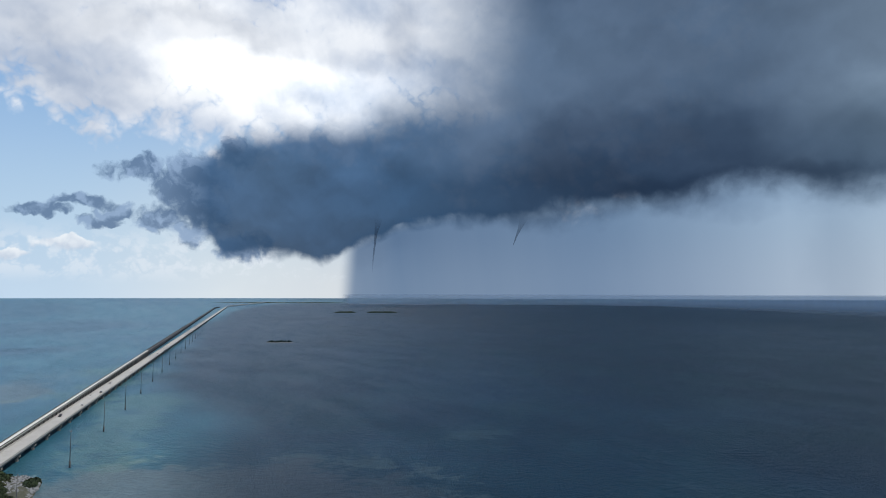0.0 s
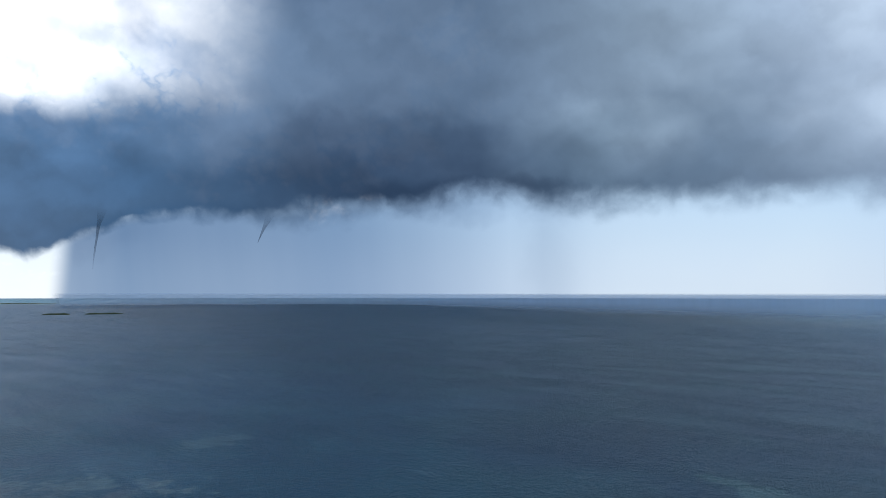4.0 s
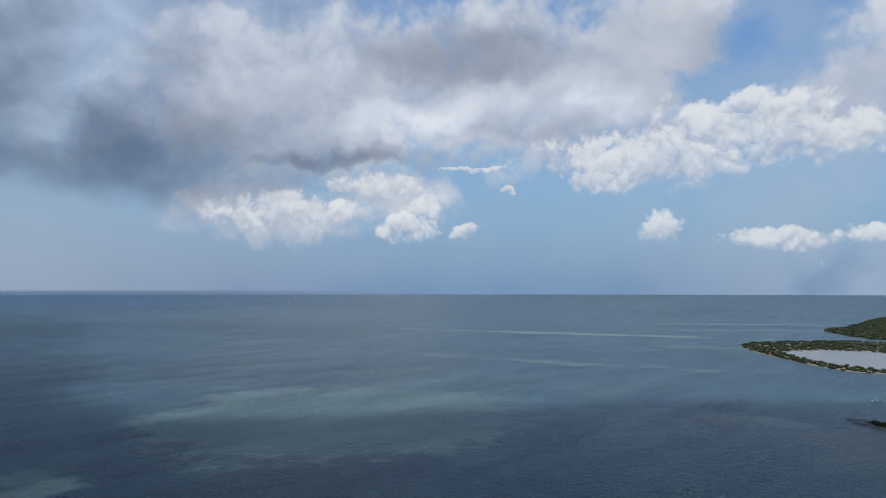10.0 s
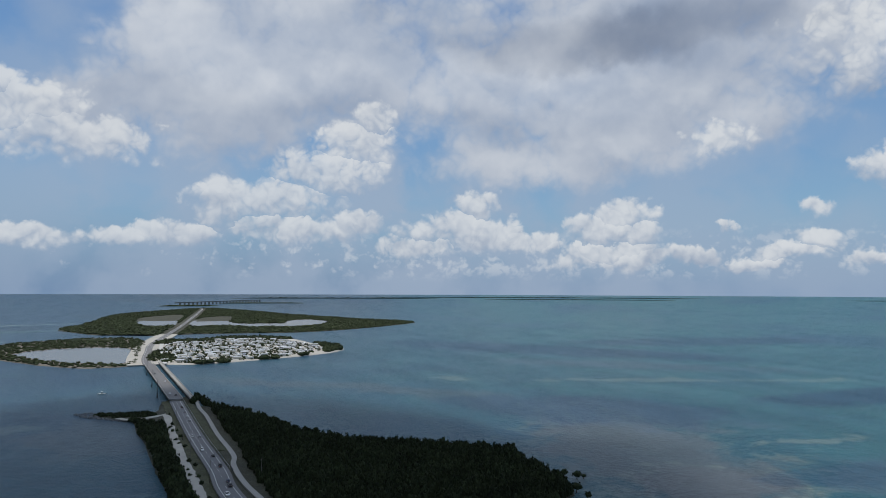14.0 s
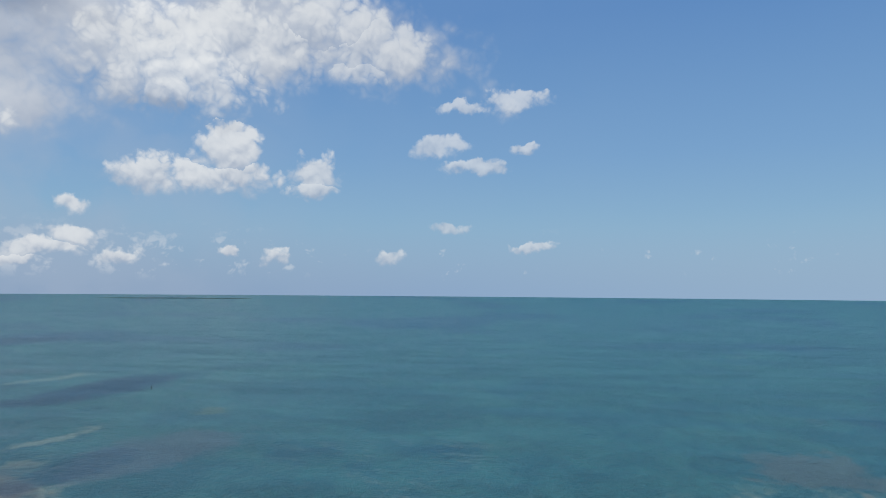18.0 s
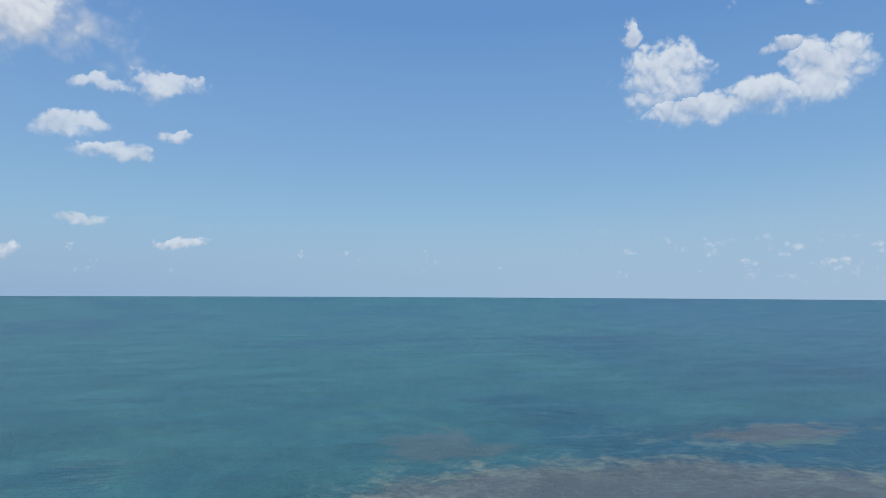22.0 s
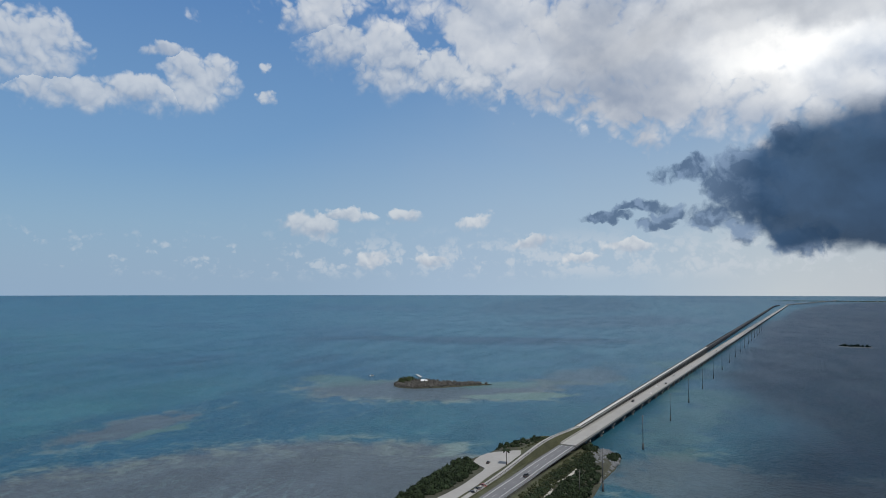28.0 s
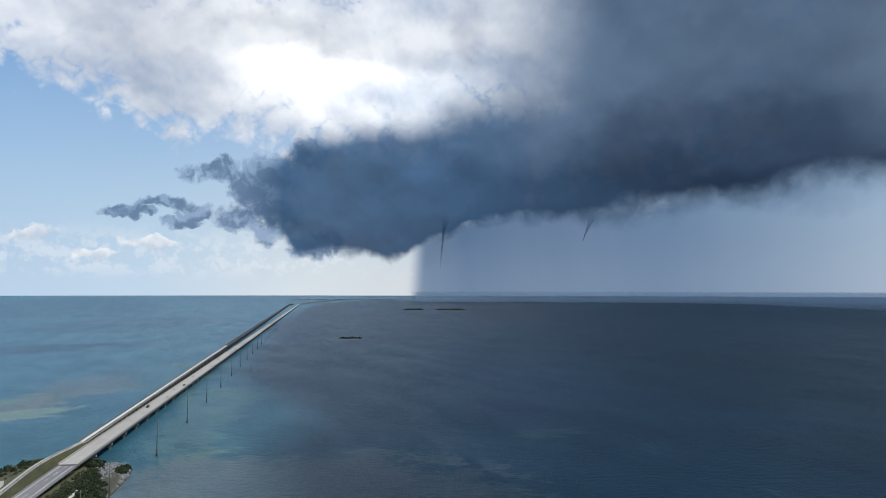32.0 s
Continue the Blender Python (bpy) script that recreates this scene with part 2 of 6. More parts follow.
puff(179.3, 4.4, 1.6, 1.1)
puff(130.5, 11.0, 8.5, 2.6)
puff(125.9, 9.5, 3.5, 1.4)
puff(136.8, 12.9, 6.5, 2.5)
puff(141.4, 11.6, 6.4, 2.0)
puff(136.8, 14.7, 1.9, 1.1)
puff(166.0, 14.8, 2.1, 1.6)
puff(164.8, 12.7, 3.6, 1.9)
puff(162.1, 10.1, 4.7, 2.1)
puff(157.6, 7.7, 5.3, 1.9)
puff(153.6, 6.9, 1.9, 1.8)
puff(149.7, 4.4, 3.6, 1.2)
puff(145.8, 4.1, 3.0, 0.9)
puff(139.7, 4.1, 3.9, 0.9)
puff(160.1, 5.2, 5.8, 1.4)
puff(165.5, 5.6, 1.5, 1.2)
puff(175.2, 7.5, 2.0, 1.3)
puff(173.6, 5.2, 4.3, 1.7)
puff(170.3, 3.6, 3.3, 1.1)
puff(178.4, 4.4, 3.2, 1.1)
puff(-179.5, 4.6, 2.0, 0.9)
puff(-172.1, 6.8, 1.9, 1.2)
puff(-174.2, 5.0, 2.8, 1.1)
puff(-171.3, 4.9, 2.3, 1.2)
puff(-173.2, 3.3, 4.3, 0.9)
puff(130.4, 5.2, 1.7, 1.4)
puff(106.4, 8.5, 4.1, 1.5)
puff(108.8, 5.5, 2.5, 1.3)
puff(110.0, 7.2, 1.3, 1.1)
puff(113.5, 5.1, 1.2, 0.7)
puff(106.9, 5.1, 1.0, 0.6)
puff(99.0, 6.7, 6.3, 1.5)
puff(95.1, 6.2, 3.7, 0.9)
puff(114.5, 10.5, 3.1, 0.3)
puff(118.0, 8.6, 0.7, 0.4)
cu_field.gather()
rag = W.math("MULTIPLY_ADD", W.math("SUBTRACT", heap, 0.15), 2.5, W.math("MULTIPLY", W.math("SUBTRACT", knob, 0.16), 0.7))
edge_soft = W.step(cu_field.v, -0.7, 0.6, 1.3, 0.75)
dense = W.math("MULTIPLY", W.step(W.math("ADD", cu_field.f, rag), 0.0, edge_soft), W.step(cu_field.v, -1.25, -0.45, 0.25, 1.0))
body_cu = around([(-100, (0.72,) * 3), (-60, (0.75,) * 3), (-45, (0.8,) * 3), (100, (0.85,) * 3), (150, (0.82,) * 3), (215, (0.92,) * 3), (230, (0.62,) * 3), (259, (0.72,) * 3)])
lit = W.step(W.math("ADD", W.math("MULTIPLY", cu_field.v, 0.42), W.math("MULTIPLY_ADD", crest, 1.3, W.math("MULTIPLY_ADD", roll, 1.3, W.math("MULTIPLY", W.math("SUBTRACT", heap, 0.19), 0.35)))), -0.8, 0.6)
covered = W.math("MAXIMUM", covered, dense)
sky = W.mix(W.math("MULTIPLY", dense, body_cu), sky, W.mix(lit, lin(164, 178, 199), lin(228, 232, 236)))

# the bright cloud above the storm's edge
bright(-41.0, 22.5, 5.0, 4.5)
bright(-34.0, 20.5, 9.0, 5.5)
bright(-24.0, 20.0, 14.0, 7.5)
bright(-12.0, 19.0, 15.0, 8.0)
bright(-5.0, 24.0, 14.0, 9.0)
bright(-30.0, 32.0, 30.0, 10.0)
bright(8.0, 22.0, 16.0, 13.0)
bright_field.gather()
rag = W.math("MULTIPLY_ADD", W.math("SUBTRACT", heap, 0.19), 2.2, W.math("MULTIPLY", W.math("SUBTRACT", knob, 0.16), 0.4))
dense = W.step(W.math("ADD", bright_field.f, rag), -0.15, 0.65)
covered = W.math("MAXIMUM", covered, dense)
core = W.math("SUBTRACT", 1.0, W.vec("LENGTH", W.join(W.math("DIVIDE", W.math("ADD", az, 20.0), 14.0), W.math("DIVIDE", W.math("SUBTRACT", el, 19.5), 5.0), 0.0)))
core = W.math("MAXIMUM", core, -0.25)
patch = W.step(W.math("ADD", W.math("ADD", W.math("MULTIPLY", roll, 1.6), W.math("MULTIPLY", core, 0.45)), W.math("MULTIPLY_ADD", crest, 0.4, W.math("MULTIPLY", W.math("SUBTRACT", big, 0.5), 0.9))), -0.9, 0.75)
sky = W.mix(dense, sky, W.mix(patch, lin(160, 176, 200), lin(240, 243, 247)))

# rain under the storm
edges = around([(-100, (0.2, 0.0, 0.0)), (-26, (0.30, 0.20, 0.0)), (-22, (0.27, 0.23, 0.0)), (-18.5, (0.14, 0.32, 0.0)), (-13.8, (0.11, 0.345, 0.0)), (-9.4, (0.13, 0.36, 0.9)),
                (-8.2, (0.17, 0.365, 0.9)), (-4.2, (0.26, 0.41, 1.0)), (0, (0.305, 0.44, 0.95)), (3.5, (0.315, 0.46, 0.9)), (8, (0.305, 0.5, 0.85)), (13, (0.325, 0.6, 0.8)),
                (20, (0.36, 1.0, 0.6)), (25, (0.395, 1.0, 0.42)), (28, (0.39, 1, 0.3)), (31, (0.36, 1.0, 0.38)), (35, (0.355, 1, 0.22)), (43, (0.35, 1.0, 0.15)),
                (51, (0.345, 1.0, 0.1)), (59, (0.33, 1.0, 0.1)), (64, (0.39, 1, 0.1)), (72, (0.42, 1, 0.1)), (80, (0.38, 1, 0.0)), (88, (0.32, 0.9, 0.0)), (97, (0.36, 0.5, 0)), (104, (0.5, 0.3, 0)), (259, (0.2, 0, 0))])
bottom, top, rainy = W.channels(edges)
bottom = W.math("MULTIPLY", bottom, 20.0)
top = W.math("MULTIPLY", top, 40.0)
streak = W.noise(W.join(W.math("MULTIPLY_ADD", el, 0.12, az), W.math("MULTIPLY", el, 0.05), 0.0), 0.35, 2.5, 0.5)
fall = W.math("MULTIPLY", W.math("MULTIPLY", rainy, W.step(W.math("MULTIPLY_ADD", el, -0.06, az), -9.3, -7.6)), W.step(W.math("SUBTRACT", el, bottom), 2.0, 0.0))
fall = W.math("MULTIPLY", fall, W.math("MULTIPLY_ADD", streak, 0.10, 0.9))
sky = W.mix(fall, sky, W.mix(W.step(el, 0.0, 6.0), lin(96, 120, 149), lin(80, 106, 138)))

# the storm cloud with its ragged front
scud(-32.3, 6.6, 2.0, 0.6)
scud(-28.8, 7.1, 2.8, 0.6)
scud(-27.9, 5.7, 2.2, 0.5)
scud(-23.8, 6.1, 2.2, 1.5)
scud(-21.0, 6.6, 2.5, 2.8)
scud(-20.5, 10.1, 2.5, 2.2)
scud(-26.1, 9.6, 2.5, 0.9)
scud(-17.9, 11.6, 1.9, 1.6)
scud(-24.7, 10.0, 1.6, 1.3)
scud(-22.6, 8.5, 2.1, 1.5)
scud(-17.1, 3.7, 2.9, 1.4)
scud(-27.0, 6.4, 1.7, 0.6)
scud(-30.9, 6.3, 1.2, 0.4)
scud_field.gather()
rag = W.math("MULTIPLY_ADD", W.math("SUBTRACT", lump, 0.5), 2.0, W.math("MULTIPLY", W.math("SUBTRACT", fine, 0.5), 1.4))
torn = W.step(W.math("ADD", scud_field.f, rag), 0.0, 0.8)
wob = W.math("MULTIPLY_ADD", W.math("SUBTRACT", swirl, 0.5), 3.4, W.math("MULTIPLY", W.math("SUBTRACT", lump, 0.5), 1.8))
under = W.step(W.math("ADD", W.math("SUBTRACT", el, bottom), wob), W.step(az, -4.0, 10.0, -0.1, -0.9), W.step(az, -4.0, 10.0, 1.1, 2.2))
blur = W.step(az, -12.0, 3.0, 1.2, 4.5)
upper = W.step(W.math("ADD", W.math("SUBTRACT", top, el), W.math("MULTIPLY", wob, 0.8)), W.math("MULTIPLY", blur, -1.0), blur)
# towards the north the dark mass closes the whole height, its side lost in haze
side = W.step(W.math("ADD", W.math("MULTIPLY_ADD", el, -0.2, az), W.math("MULTIPLY", wob, 0.9)), -10.5, 4.5)
upper = W.math("MAXIMUM", upper, side)
body = W.math("MULTIPLY", under, upper)
thin = around([(-100, (0,) * 3), (-24, (0.0,) * 3), (-20, (0.95,) * 3), (40, (1.0,) * 3), (60, (0.92,) * 3), (80, (0.8,) * 3), (100, (0.4,) * 3), (110, (0,) * 3), (259, (0,) * 3)])
body = W.math("MULTIPLY", body, thin)
low = shades((-30, (72, 104, 143)), (-15, (66, 97, 132)), (-3, (52, 84, 119)), (8, (45, 68, 96)), (25, (49, 69, 95)), (36, (74, 94, 116)), (45, (88, 108, 131)),
             (55, (108, 126, 148)), (66, (118, 134, 155)), (78, (120, 137, 161)), (88, (108, 124, 148)), (95, (140, 154, 176)), (120, (170, 180, 198)))
high = shades((-30, (96, 130, 170)), (-10, (80, 114, 154)), (0, (92, 119, 152)), (8, (82, 106, 136)), (25, (86, 107, 133)), (38, (118, 138, 160)), (46, (134, 153, 174)),
              (56, (152, 168, 188)), (66, (162, 175, 194)), (78, (158, 171, 191)), (88, (160, 173, 194)), (110, (180, 190, 206)), (120, (190, 200, 214)))
dark = W.mix(W.step(W.math("ADD", el, W.math("MULTIPLY", W.math("SUBTRACT", big, 0.5), 14.0)), 9.0, 19.0), low, high)
rough = W.math("ADD", W.step(az, 45.0, 85.0, 0.3, 0.75), W.step(az, 2.0, -10.0, 0.0, 0.45))
mottle = W.math("ADD", 1.0, W.math("MULTIPLY", rough, W.math("MULTIPLY_ADD", roll, 1.5, W.math("MULTIPLY_ADD", billow, 0.45, W.math("MULTIPLY", W.math("SUBTRACT", big, 0.5), 0.9)))))
dark = W.vec("SCALE", dark, W.math("MULTIPLY", mottle, W.step(az, 20.0, 65.0, 0.76, 0.88)))
sky = W.mix(W.math("MULTIPLY", torn, 0.85), sky, W.mix(W.step(billow, -0.05, 0.12), lin(80, 106, 140), lin(128, 152, 184)))
sky = W.mix(body, sky, dark)
# light and shade painted onto the cover in hand-placed patches, in stops
HAZED = W.vec("ADD", SIGHT, W.vec("ADD", W.vec("SCALE", drift(SIGHT, 7.0, 3.0), 0.11), W.vec("SCALE", drift(SIGHT, 30.0, 4.0), 0.035)))
tones = []


def tone(a, e, w, h, stops):
    tones.append((radians(a), radians(e), math.sin(radians(w)) * 1.25, math.sin(radians(h)) * 1.25, stops))


tone(-19.2, 18.6, 5.5, 1.9, 0.3)
tone(-10.2, 16.7, 9.2, 2.8, 0.3)
tone(-21.1, 21.2, 5.1, 2.1, -0.45)
tone(-30.4, 17.1, 6.9, 4.2, -0.25)
tone(-7.2, 21.2, 5.1, 4.2, -0.12)
tone(-3.2, 22.2, 2.3, 2.8, -0.3)
tone(-22.1, 20.6, 5.1, 1.4, 0.3)
tone(-27.2, 22.0, 2.3, 2.8, -0.3)
tone(-33.2, 21.8, 5.1, 2.8, -0.3)
tone(-15.6, 21.8, 2.8, 2.8, -0.2)
tone(-13.2, 17.6, 9.2, 1.8, 0.15)
tone(19.1, 9.8, 15.2, 2.3, -0.3)
tone(8.4, 19.8, 6.9, 5.1, 0.22)
tone(31.5, 12.2, 6.5, 3.7, 0.25)
tone(-13.0, 8.3, 8.3, 2.8, -0.1)
tone(-11.0, 4.5, 8.3, 1.8, -0.15)
tone(-15.8, 10.6, 5.5, 1.8, 0.1)
tone(25.6, 8.3, 12.9, 1.8, -0.45)
tone(19.5, 12.9, 11.5, 2.8, -0.35)
tone(33.1, 19.3, 8.3, 3.7, -0.05)
tone(39.4, 13.9, 6.0, 2.3, 0.18)
tone(61.3, 14.0, 5.1, 4.2, 0.4)
tone(56.4, 22.0, 2.8, 4.2, 0.25)
tone(70.8, 20.1, 5.5, 4.2, 0.35)
tone(51.3, 19.4, 4.6, 4.6, -0.12)
tone(71.9, 11.1, 8.3, 3.2, -0.25)
tone(53.9, 8.3, 10.6, 1.8, -0.15)
tone(83.0, 19.1, 3.7, 5.5, 0.5)
tone(79.0, 12.7, 2.8, 2.3, 0.35)
tone(84.2, 12.0, 3.2, 3.7, -0.4)
tone(46.5, 2.4, 9.2, 2.3, 0.1)
tone(31.7, 3.1, 2.3, 3.7, -0.2)
tone(88.1, 12.0, 6.9, 4.6, -0.4)
tone(74.5, 12.2, 6.0, 5.1, -0.25)
tone(65.9, 13.4, 6.0, 6.9, -0.1)
tone(86.0, 18.5, 3.2, 6.0, 0.2)
tone(79.4, 12.7, 2.3, 1.8, 0.25)
tone(97.1, 20.6, 6.0, 4.6, 0.35)
tone(105.1, 14.6, 10.6, 1.6, 0.22)
tone(102.1, 11.3, 7.4, 0.7, -0.35)
tone(114.2, 20.1, 8.8, 2.8, -0.3)
tone(119.8, 14.4, 6.0, 1.2, -0.2)
tone(125.9, 15.6, 4.2, 1.8, 0.15)
tone(128.4, 20.5, 5.1, 3.7, 0.12)
tone(113.4, 20.5, 8.3, 2.8, -0.45)
tone(118.3, 15.5, 10.2, 1.4, 0.2)
tone(104.9, 11.6, 9.2, 0.9, -0.5)
tone(157.7, 20.5, 12.0, 4.2, 0.15)
tone(183.6, 21.1, 10.2, 2.1, -0.3)
tone(177.0, 18.5, 10.2, 2.8, 0.15)
tone(131.1, 20.0, 7.4, 3.7, -0.35)
tone(193.7, 21.0, 9.2, 2.3, -0.35)
tone(204.6, 22.9, 5.5, 1.8, 0.15)
tone(185.1, 16.6, 6.9, 2.8, 0.1)
tone(211.0, 17.8, 5.1, 2.8, 0.12)
tone(209.5, 14.3, 5.5, 0.9, -0.2)
covered = W.math("MAXIMUM", covered, W.math("MAXIMUM", body, fall))
level = 0.0
for k in range(0, len(tones), 12):
    tree = bpy.data.node_groups.new("cloud_tone", "ShaderNodeTree")
    for name, way, kind in (("Way", "INPUT", "NodeSocketVector"), ("Sum", "INPUT", "NodeSocketFloat"), ("Sum", "OUTPUT", "NodeSocketFloat")):
        tree.interface.new_socket(name=name, in_out=way, socket_type=kind)
    g = Nodes(tree)
    inp, out = tree.nodes.new("NodeGroupInput"), tree.nodes.new("NodeGroupOutput")
    total = inp.outputs[1]
    for A, E, sw, sh, stops in tones[k:k + 12]:
        # seen only on its own side of the sky
        x = g.vec("DOT_PRODUCT", inp.outputs[0], (math.cos(A) / sw, -math.sin(A) / sw, 0.0))
        v = g.vec("DOT_PRODUCT", inp.outputs[0], (-math.sin(A) * math.sin(E) / sh, -math.cos(A) * math.sin(E) / sh, math.cos(E) / sh))
        ahead = g.vec("DOT_PRODUCT", inp.outputs[0], (math.sin(A), math.cos(A), 0.0))
        f = g.step(g.math("MULTIPLY_ADD", x, x, g.math("MULTIPLY", v, v)), 1.0, 0.0)
        total = g.math("MULTIPLY_ADD", g.math("MULTIPLY", f, stops), g.math("GREATER_THAN", ahead, 0.0), total)
    g.set(out.inputs[0], total)
    n = W.add("Group", node_tree=tree)
    W.set(n.inputs[0], HAZED)
    W.set(n.inputs[1], level)
    level = n.outputs[0]
level = W.math("MULTIPLY", level, covered)
sky = W.vec("MULTIPLY", sky, W.join(W.math("POWER", 2.12, level), W.math("POWER", 2.0, level), W.math("POWER", 1.8, level)))
# overhead the cover goes on
sky = W.mix(W.step(el, 30.0, 50.0), sky, W.mix(big, lin(150, 168, 196), lin(190, 200, 215)))
ground_glow = W.step(el, -0.5, -6.0)
sky = W.mix(ground_glow, sky, lin(70, 100, 125))
bg = world.node_tree.nodes["Background"]
W.set(bg.inputs[0], sky)
bg.inputs[1].default_value = 1.0
scene.world = world

sun = new("sun", bpy.data.lights.new("sun", "SUN"))
sun.data.energy, sun.data.angle, sun.data.color = 3.0, radians(1.0), (1.0, 0.95, 0.88)
_a, _e = radians(SUN_AZ), radians(SUN_EL)
sun.matrix_world = look((math.sin(_a) * math.cos(_e) * 900, math.cos(_a) * math.cos(_e) * 900, math.sin(_e) * 900), (0, 0, 0))

# ---- materials ----


def material(name, colour, rough=0.8, vary=0.25, scale=1.0, metal=0.0, bump=0.0, island=False, spec=0.5, vary2=0.0, scale2=0.1, obj=False):
    """A surface whose colour wavers at two scales; island/obj: from piece to piece as well."""
    m = bpy.data.materials.new(name)
    m.use_nodes = True
    n = Nodes(m.node_tree)
    b = m.node_tree.nodes["Principled BSDF"]
    pos = n.add("NewGeometry")
    v = n.noise(pos.outputs["Position"], scale, 5.0, 0.6)
    k = n.math("MULTIPLY_ADD", n.math("SUBTRACT", v, 0.5), vary * 2, 1.0)
    if vary2:
        k = n.math("MULTIPLY", k, n.math("MULTIPLY_ADD", n.math("SUBTRACT", n.noise(pos.outputs["Position"], scale2, 3.0), 0.5), vary2 * 2, 1.0))
    if island:
        k = n.math("MULTIPLY", k, n.math("MULTIPLY_ADD", pos.outputs["Random Per Island"], 0.9, 0.55))
    if obj:
        k = n.math("MULTIPLY", k, n.math("MULTIPLY_ADD", n.add("ObjectInfo").outputs["Random"], 0.4, 0.8))
    n.set(b.inputs["Base Color"], n.vec("SCALE", colour, k))
    b.inputs["Roughness"].default_value, b.inputs["Metallic"].default_value = rough, metal
    b.inputs["Specular IOR Level"].default_value = spec
    if bump:
        bn = n.add("Bump")
        bn.inputs["Strength"].default_value, bn.inputs["Distance"].default_value = bump, 1.0 / max(scale, 0.1)
        n.set(bn.inputs["Height"], v)
        n.set(b.inputs["Normal"], bn.outputs[0])
    return m


ASPHALT = material("asphalt", (0.155, 0.155, 0.16), 0.85, 0.15, 0.6, vary2=0.2, scale2=0.05)
CONCRETE = material("concrete", (0.33, 0.32, 0.30), 0.85, 0.15, 0.4, vary2=0.15, scale2=0.06)
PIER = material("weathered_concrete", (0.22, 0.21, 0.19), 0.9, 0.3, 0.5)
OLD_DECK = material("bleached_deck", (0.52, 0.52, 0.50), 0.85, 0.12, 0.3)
PIER_DARK = material("dark_concrete", (0.10, 0.095, 0.09), 0.9, 0.3, 0.5)
OLD_STEEL = material("rusted_girder", (0.08, 0.08, 0.085), 0.8, 0.3, 0.6)
PAINT = material("road_paint", (0.75, 0.75, 0.72), 0.6, 0.1, 1.0)
SAND = material("coral_sand", (0.44, 0.42, 0.375), 0.95, 0.2, 0.25, vary2=0.2, scale2=0.04)
GRASS = material("dry_grass", (0.066, 0.070, 0.036), 0.95, 0.7, 0.9, vary2=0.6, scale2=0.12, bump=0.6)
MUD = material("marl_flat", (0.17, 0.155, 0.125), 0.95, 0.3, 0.15, vary2=0.4, scale2=0.02)
SCRUB = material("scrub_ground", (0.052, 0.053, 0.034), 0.95, 0.7, 0.5, vary2=0.6, scale2=0.06, bump=0.6)
MANGROVE = material("mangrove_leaves", (0.026, 0.035, 0.015), 0.85, 0.5, 0.3, island=True, vary2=0.7, scale2=0.035, spec=0.15)
BUSH = material("sea_grape_leaves", (0.019, 0.030, 0.013), 0.8, 0.4, 0.3, island=True, spec=0.2)
FAR_LEAF = material("far_leaves", (0.047, 0.060, 0.030), 0.95, 0.55, 0.03, island=True, spec=0.1)
TWIG = material("bare_branches", (0.105, 0.098, 0.088), 0.95, 0.3, 0.4, island=True)
BARK = material("bark", (0.12, 0.10, 0.08), 0.95, 0.3, 2.0)
ROCK = material("coral_rock", (0.13, 0.135, 0.14), 0.95, 0.3, 0.6, island=True)
TIMBER = material("grey_timber", (0.13, 0.12, 0.11), 0.9, 0.3, 2.0)
WHITE = material("white_gelcoat", (0.80, 0.80, 0.78), 0.45, 0.08, 0.6, obj=True)
CREAM = material("cream_siding", (0.66, 0.63, 0.56), 0.6, 0.1, 0.6, obj=True)
TIN = material("tin_roof", (0.62, 0.64, 0.66), 0.4, 0.1, 1.0, metal=0.2, obj=True)
GLASS = material("dark_glass", (0.02, 0.022, 0.025), 0.1, 0.1, 2.0)
RUBBER = material("rubber", (0.02, 0.02, 0.02), 0.8, 0.1, 4.0)
RIM = material("alloy_rim", (0.55, 0.55, 0.56), 0.35, 0.1, 4.0, metal=0.8)
LAMP = material("lamp_lens", (0.6, 0.25, 0.2), 0.3, 0.1, 4.0)
SIGN = material("sign_back", (0.05, 0.05, 0.055), 0.7, 0.1, 2.0)
CARS = [material("car_paint_" + n, c, 0.3, 0.04, 1.0) for n, c in
        (("white", (0.75, 0.75, 0.74)), ("black", (0.02, 0.02, 0.022)), ("silver", (0.45, 0.46, 0.47)), ("red", (0.25, 0.03, 0.03)), ("blue", (0.04, 0.07, 0.14)))]


